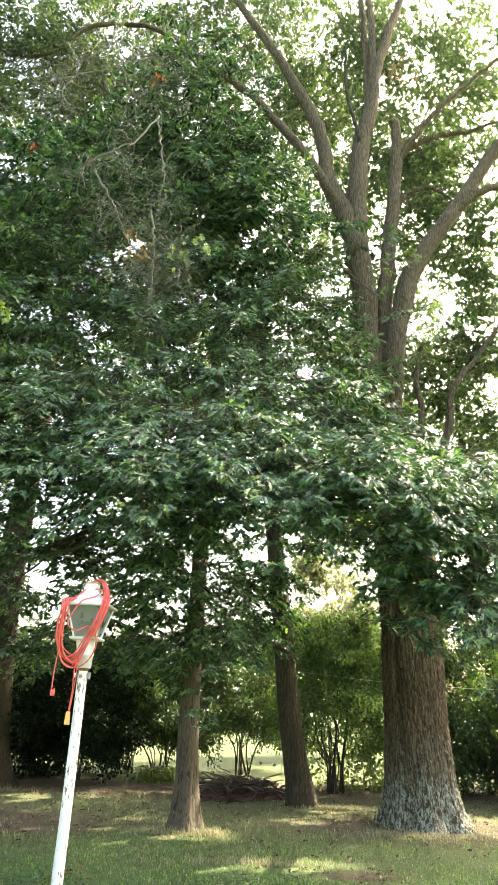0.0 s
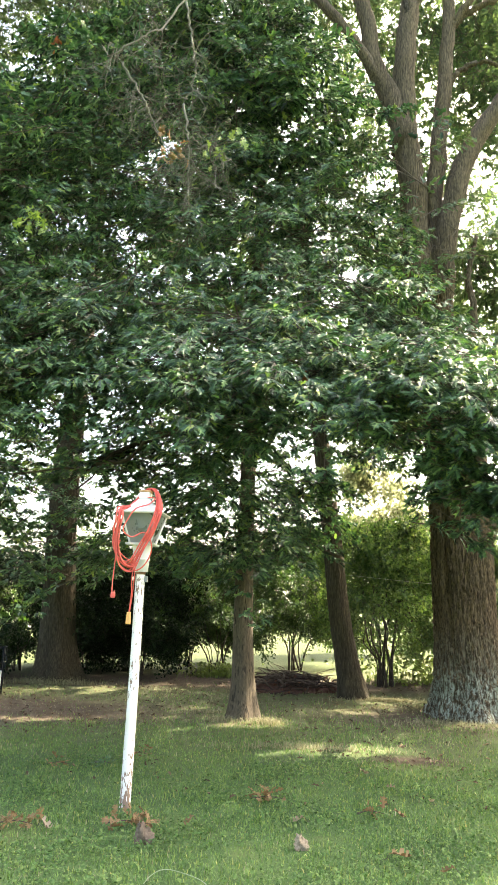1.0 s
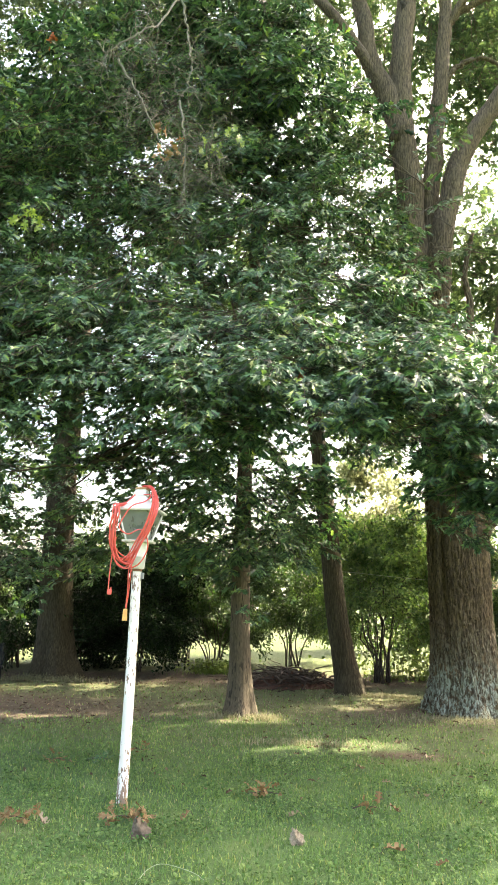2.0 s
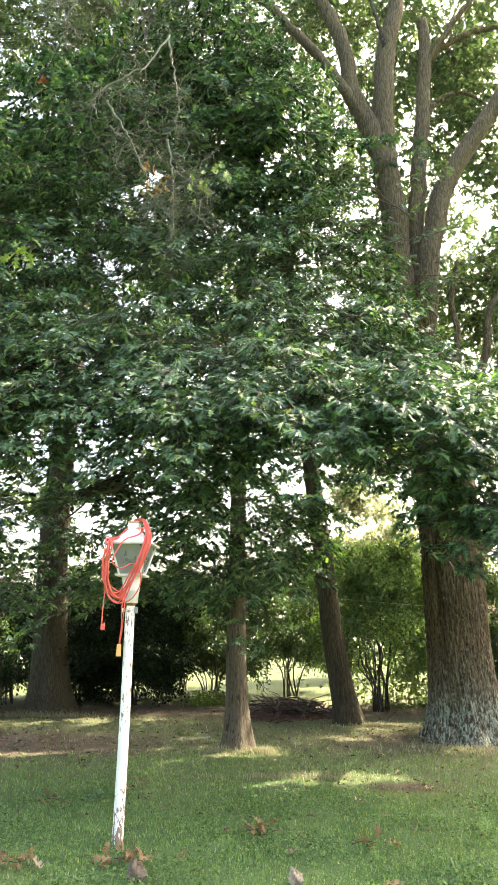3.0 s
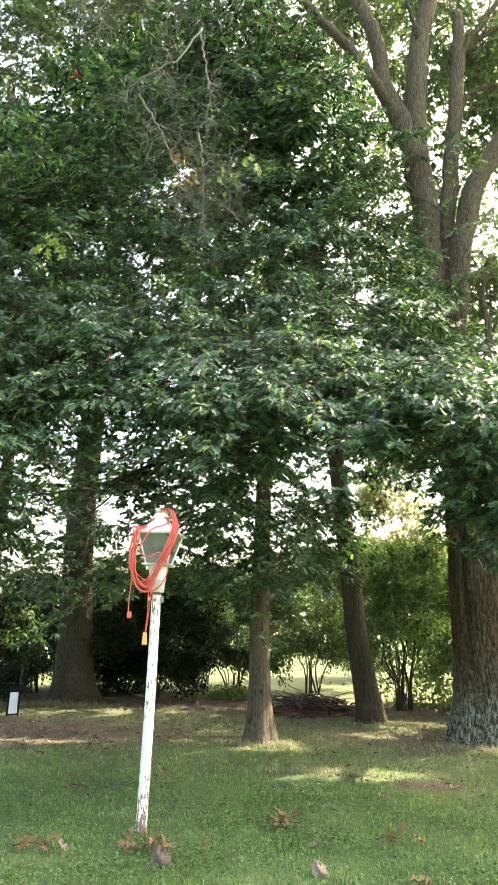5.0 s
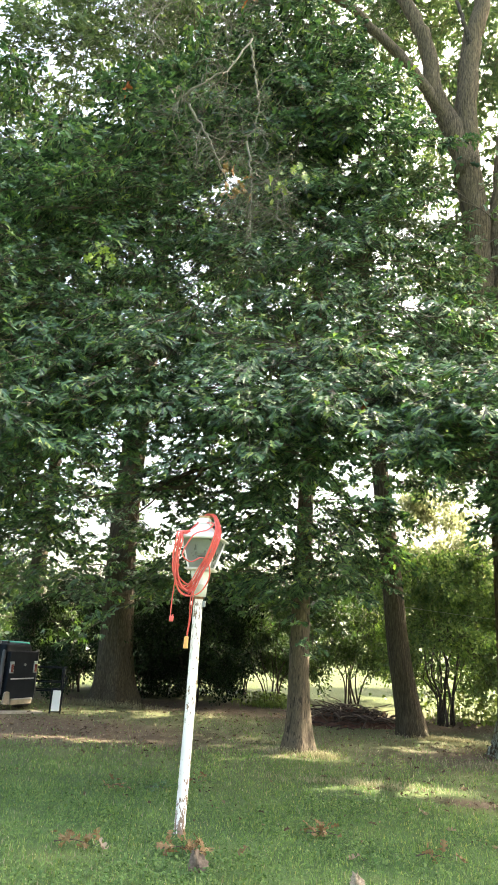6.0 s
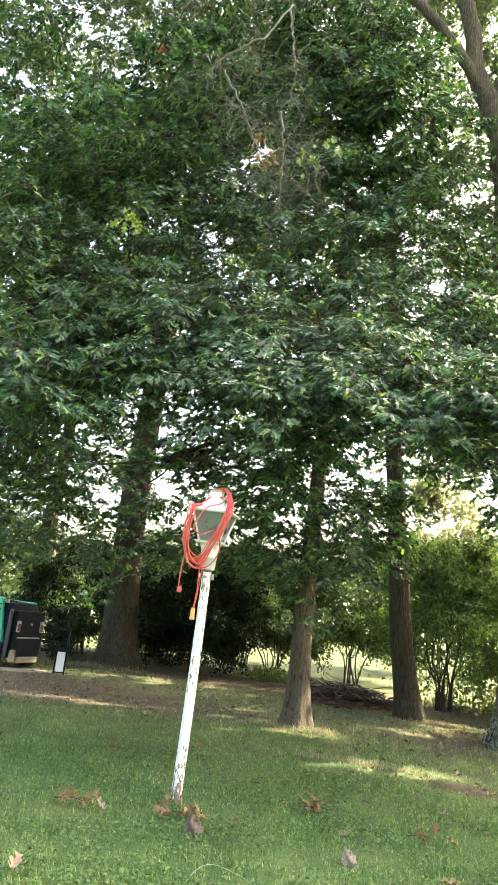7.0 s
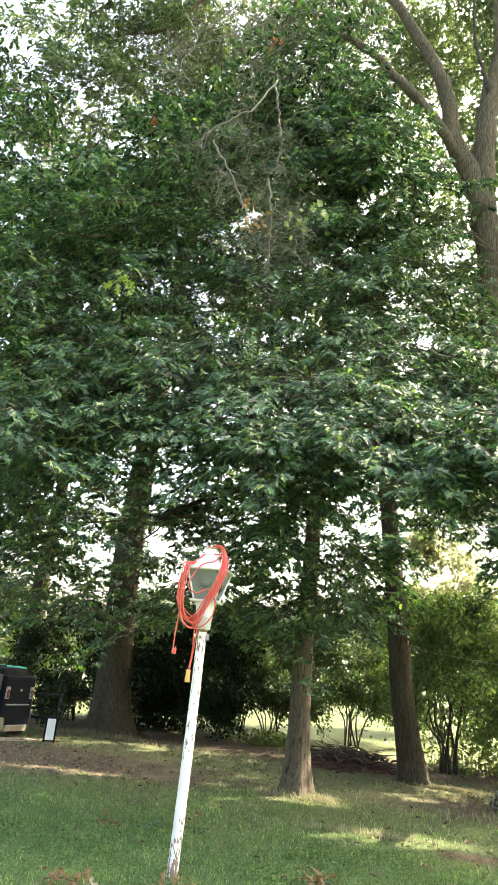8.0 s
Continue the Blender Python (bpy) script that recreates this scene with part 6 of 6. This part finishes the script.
DEAD_B = [[(-1.51, 8.99, 13.73), (-2.40, 8.59, 12.87), (-3.15, 8.12, 11.96), (-3.78, 7.62, 11.05)], [(-2.87, 8.44, 13.60), (-2.58, 8.32, 12.52), (-2.32, 8.19, 11.63), (-1.87, 8.10, 11.12)], [(-1.34, 9.22, 14.56), (-1.50, 9.00, 13.57), (-1.75, 8.75, 12.62), (-2.18, 8.44, 11.79)], [(-3.66, 8.34, 13.07), (-3.33, 8.26, 12.29), (-3.45, 8.00, 11.38), (-3.15, 7.90, 10.74)]]
dead_branch(DEAD_B, "bare dead boughs with fine twigs overhead", 52, DEAD_B[0][0])


DEAD_C = [[(-0.56, 8.8, 12.98), (-1.22, 8.8, 13.43), (-2.01, 8.8, 13.36), (-2.7, 8.8, 13.66)], [(-0.67, 8.8, 13.61), (-1.1, 8.8, 12.88), (-1.65, 8.8, 12.63), (-2.1, 8.8, 12.82)], [(-2.71, 8.8, 13.83), (-3.26, 8.8, 13.4), (-3.78, 8.8, 12.83), (-4.31, 8.8, 12.58)], [(-1.46, 8.8, 14.02), (-1.77, 8.8, 13.1), (-2.21, 8.8, 12.99)]]
dead_branch(DEAD_C, "fine grey dead twigs tangled under a bough", 53, DEAD_C[0][0])


def leaf_bunch(at, size, count, mat, label, seed):
    rng = np.random.default_rng(seed)
    ob = thing("leaf_bunch", at, label, "leaves")
    leaf_parts(ob, rng.normal(0, size * 0.5, (count, 3)), turns(rng.uniform(0, 6.3, count), rng.normal(0.9, 0.5, count), rng.normal(0, 0.7, count)), rng.uniform(0.09, 0.15, count), mat)
    return ob


ORANGE_LEAF = leaf_material("orange_leaf", [(0.0, (0.3, 0.08, 0.03)), (1.0, (0.5, 0.17, 0.06))], (1.3, 0.9, 0.6), rough=0.6, amount=0.35)
YELLOW_LEAF = leaf_material("yellow_leaf", [(0.0, (0.13, 0.21, 0.05)), (1.0, (0.24, 0.32, 0.09))], (1.3, 1.3, 0.6), amount=0.4)
leaf_bunch((-1.73, 7.55, 11.17), 0.12, 9, ORANGE_LEAF, "bunch of orange-brown withered oak leaves", 90)
leaf_bunch((-3.47, 7.33, 9.43), 0.14, 10, ORANGE_LEAF, "bunch of withered red leaves", 91)
leaf_bunch((2.94, 9.93, 14.40), 0.22, 30, DRY_LEAF, "clump of brown dead leaves in the fork", 92)
leaf_bunch((-0.99, 6.49, 6.76), 0.16, 12, YELLOW_LEAF, "spray of bright yellow-green oak leaves", 93)
leaf_bunch((-0.66, 6.72, 7.06), 0.14, 8, YELLOW_LEAF, "spray of bright yellow-green oak leaves", 94)
leaf_bunch((-2.59, 5.51, 5.22), 0.13, 9, YELLOW_LEAF, "spray of pale yellow-green oak leaves", 95)
leaf_bunch((0.07, 5.92, 3.72), 0.05, 3, ORANGE_LEAF, "two withered orange oak leaves", 96)
leaf_bunch((-1.46, 6.40, 6.71), 0.2, 20, DRY_LEAF, "bunch of withered brown leaves", 97)


# ---- fallen leaves ----
def fallen_leaf(at, size, turn, mat, label, tilt=(0, 0), seed=0):
    """A dry curled oak leaf with a stalk."""
    rng = np.random.default_rng(seed)
    v, f = oak_leaf(1.0, 0.1)
    bm = bmesh.new()
    bv = [bm.verts.new(c) for c in v]
    for t in f:
        bm.faces.new([bv[k] for k in t])
    bmesh.ops.subdivide_edges(bm, edges=bm.edges[:], cuts=2, use_grid_fill=True)
    cup, fold = rng.uniform(1.0, 2.2), rng.uniform(0.08, 0.2)
    for c in bm.verts:
        x, y = c.co.x, c.co.y
        c.co.z += cup * y * y + fold * math.sin(4.5 * x + 1) + 0.04 * noise.noise((6 * x, 6 * y, seed)) + 0.25 * max(0.0, x - 0.6) ** 1.5
        c.co.y *= 1 - 0.9 * abs(y)
    low = min(c.co.z for c in bm.verts)
    for c in bm.verts:
        c.co.z -= low
        c.co *= size
    base = min(bm.verts, key=lambda c: c.co.x).co.z
    for face in bm.faces:
        face.smooth = True
    me = bpy.data.meshes.new("blade")
    bm.to_mesh(me)
    bm.free()
    me.materials.append(mat)
    heap = Heap()
    heap.add(*tube([(-0.25 * size, 0, 0.01), (-0.1 * size, 0.01, 0.01), (0.02 * size, 0, base)], 0.0018, 5))
    ob = thing("fallen_leaf", (0, 0, 0), label, "leaf", "fallen leaves on the lawn")
    part("blade", me, ob)
    part("stalk", heap.mesh("stalk", TWIG, True), ob)
    ob.matrix_basis = pose(at[0], at[1], float(ground_height(at[0], at[1])) + 0.018, tilt[0], tilt[1], turn)
    return ob


for k, (x, y, s, mat) in enumerate(((0.54, 4.48, 0.14, DRY_LEAF), (0.52, 6.42, 0.12, TAN_LEAF), (1.03, 5.65, 0.12, TAN_LEAF), (0.78, 6.0, 0.1, TAN_LEAF), (0.03, 5.12, 0.1, TAN_LEAF), (-0.75, 5.03, 0.1, DRY_LEAF), (-1.73, 3.66, 0.17, TAN_LEAF), (-1.76, 4.72, 0.13, TAN_LEAF), (0.66, 5.3, 0.11, DRY_LEAF), (1.25, 7.0, 0.1, TAN_LEAF), (-2.9, 7.4, 0.1, DRY_LEAF), (0.9, 4.3, 0.1, DRY_LEAF))):
    fallen_leaf((x, y), s, 47 * k, mat, "curled pale tan oak leaf on grass" if mat is TAN_LEAF else "dry reddish-brown oak leaf on grass", (8 - 5 * (k % 4), -12 + 7 * (k % 3)), k)


def crumpled_leaf(at, colour, size, seed, label):
    """A withered leaf on end: curled blades that lean together like a tent."""
    ob = thing("crumpled_leaf", (at[0], at[1], float(ground_height(*at)) + 0.01), label, "leaf")
    rng = np.random.default_rng(seed)
    mat = plain("withered_leaf", colour, 0.9, 0.0, 0.9, 45.0, 0.4)
    for k, (x, turn, lean, w, h) in enumerate(((-0.012, 14, 4, 0.05, 0.13), (0.012, -28, -6, 0.058, 0.11), (0.028, 30, -12, 0.05, 0.085), (-0.004, 75, 0, 0.045, 0.1))):
        u, v = np.meshgrid(np.linspace(-1, 1, 9), np.linspace(0, 1, 12), indexing="ij")
        half = w * (0.62 + 0.3 * np.sin(2.2 * v + k)) * np.clip(1.25 - v, 0.25, 1) ** 0.6
        px = u * half + 0.006 * rng.normal(0, 1, u.shape)
        py = 0.035 * u * u + 0.012 * np.sin(7 * v + 3 * u + k) + 0.003 * rng.normal(0, 1, u.shape)
        pz = h * v + 0.008 * np.sin(5 * u + k) * v - 0.012
        a, b = np.meshgrid(np.arange(8), np.arange(11), indexing="ij")
        blade = mesh_of("blade", np.stack([px, py, pz], -1), np.stack([a * 12 + b, (a + 1) * 12 + b, (a + 1) * 12 + b + 1, a * 12 + b + 1], -1).reshape(-1, 4), mat, True)
        part("blade", blade, ob).matrix_basis = pose(x, 0.012 * k, 0, 0, lean, turn)
    ob.scale = (size, size, size)
    return ob


crumpled_leaf((-1.01, 4.55), (0.17, 0.125, 0.09), 1.0, 31, "large crumpled grey-brown leaf standing upright in grass")
crumpled_leaf((0.0, 4.62), (0.36, 0.28, 0.2), 0.75, 33, "curled pale tan leaf standing in grass")


def leaf_cluster(at, width, count, seed, mat, label):
    """A fallen twig with its dry leaves."""
    rng = np.random.default_rng(seed)
    ob = thing("fallen_twig", (at[0], at[1], float(ground_height(*at)) + 0.02), label, "twig", "fallen twigs on the lawn")
    p = np.stack([rng.normal(0, width * 0.3, count), rng.normal(0, width * 0.16, count), rng.uniform(0.0, 0.06, count)], 1)
    leaf_parts(ob, p, turns(rng.uniform(0, 6.3, count), rng.normal(-0.3, 0.6, count), rng.normal(0, 0.9, count)), rng.uniform(0.06, 0.1, count), mat)
    heap = Heap()
    heap.add(*tube(smooth_path([(-width * 0.6, 0, 0.005), (-0.1 * width, 0.02, 0.02), (width * 0.5, -0.02, 0.015)], 10), np.linspace(0.005, 0.002, 10), 5))
    part("twig", heap.mesh("twig", TWIG, True), ob)
    return ob


for k, (x, y, w, c) in enumerate(((-1.17, 4.86, 0.3, 34), (-1.93, 4.75, 0.24, 20), (-0.25, 5.63, 0.24, 20), (-1.66, 7.0, 0.2, 10), (0.52, 5.34, 0.18, 7), (-2.26, 6.42, 0.2, 9))):
    leaf_cluster((x, y), w, c, 60 + k, DRY_LEAF, "fallen twig with dry rust-brown oak leaves")
leaf_cluster((-1.88, 6.52), 0.2, 9, 70, OAK_LEAF, "fallen twig with dull green leaves")


def stalk():
    heap = Heap()
    heap.add(*tube(smooth_path([(-0.86, 3.82, 0.015), (-0.82, 3.98, 0.05), (-0.74, 4.05, 0.06), (-0.57, 4.02, 0.035), (-0.5, 3.98, 0.015)], 16), 0.002, 5))
    return tagged(new("grass_stalk", heap.mesh("grass_stalk", plain("pale_stalk", (0.24, 0.3, 0.19), 0.6), True)), "long pale grass stalk arching over the lawn", "stalk")


stalk()


def weeds(at, spread, height, count, seed, label):
    """Bright leafy weeds at the edge of the wood."""
    rng = np.random.default_rng(seed)
    heap = Heap()
    n = count
    p = np.stack([rng.normal(0, spread[0], n), rng.normal(0, spread[1], n), rng.uniform(0.03, 1.0, n) ** 1.2 * height], 1)
    heap.add(*scatter(SMALL[0], SMALL[1], p, turns(rng.uniform(0, 6.3, n), rng.normal(0.2, 0.5, n), rng.normal(0, 0.5, n)), rng.uniform(0.06, 0.12, n)))
    k = p[:: max(1, n // 200)]
    twigs_from(heap, k * (1, 1, 0), k, 0.004)
    ob = new("weeds", heap.mesh("weeds", YELLOW_LEAF))
    ob.matrix_basis = pose(*at)
    return tagged(ob, label, "weeds", kind="stuff")


weeds((2.6, 14.3, 0), (0.8, 0.4), 0.55, 1500, 81, "bright green leafy weeds behind the old oak")
weeds((-1.9, 14.6, 0), (0.3, 0.2), 0.3, 350, 82, "bright green weeds below the shrubs")


def shed():
    ob = thing("shed", (2.6, 50.0, 0.0), "small far grey-white shed beyond the sunlit lawn", "shed")
    part("wall", box((1.6, 1.4, 1.5), (0, 0, 0.75), 0.02), ob, "", plain("shed_board", (0.5, 0.5, 0.48), 0.8))
    roof = box((1.8, 1.7, 0.5), (0, 0, 1.74), 0.02, 0.3)
    part("roof", roof, ob, "", plain("shed_roof", (0.2, 0.2, 0.2), 0.8))
    part("door", box((0.6, 0.05, 1.2), (-0.2, -0.71, 0.62), 0.01), ob, "", plain("shed_door", (0.28, 0.3, 0.3), 0.7))
    return ob


shed()


def wire():
    """A thin wire strung from the leaning oak to the oak at the lawn edge."""
    heap = Heap()
    heap.add(*tube(smooth_path([(0.62, 11.78, 2.06), (2.6, 11.75, 1.88), (4.9, 11.6, 1.8), (7.8, 11.4, 1.9)], 24), 0.0025, 5))
    return tagged(new("wire", heap.mesh("wire", plain("pale_wire", (0.4, 0.4, 0.37), 0.5), True)), "thin pale wire strung between two oak trunks", "wire")


wire()
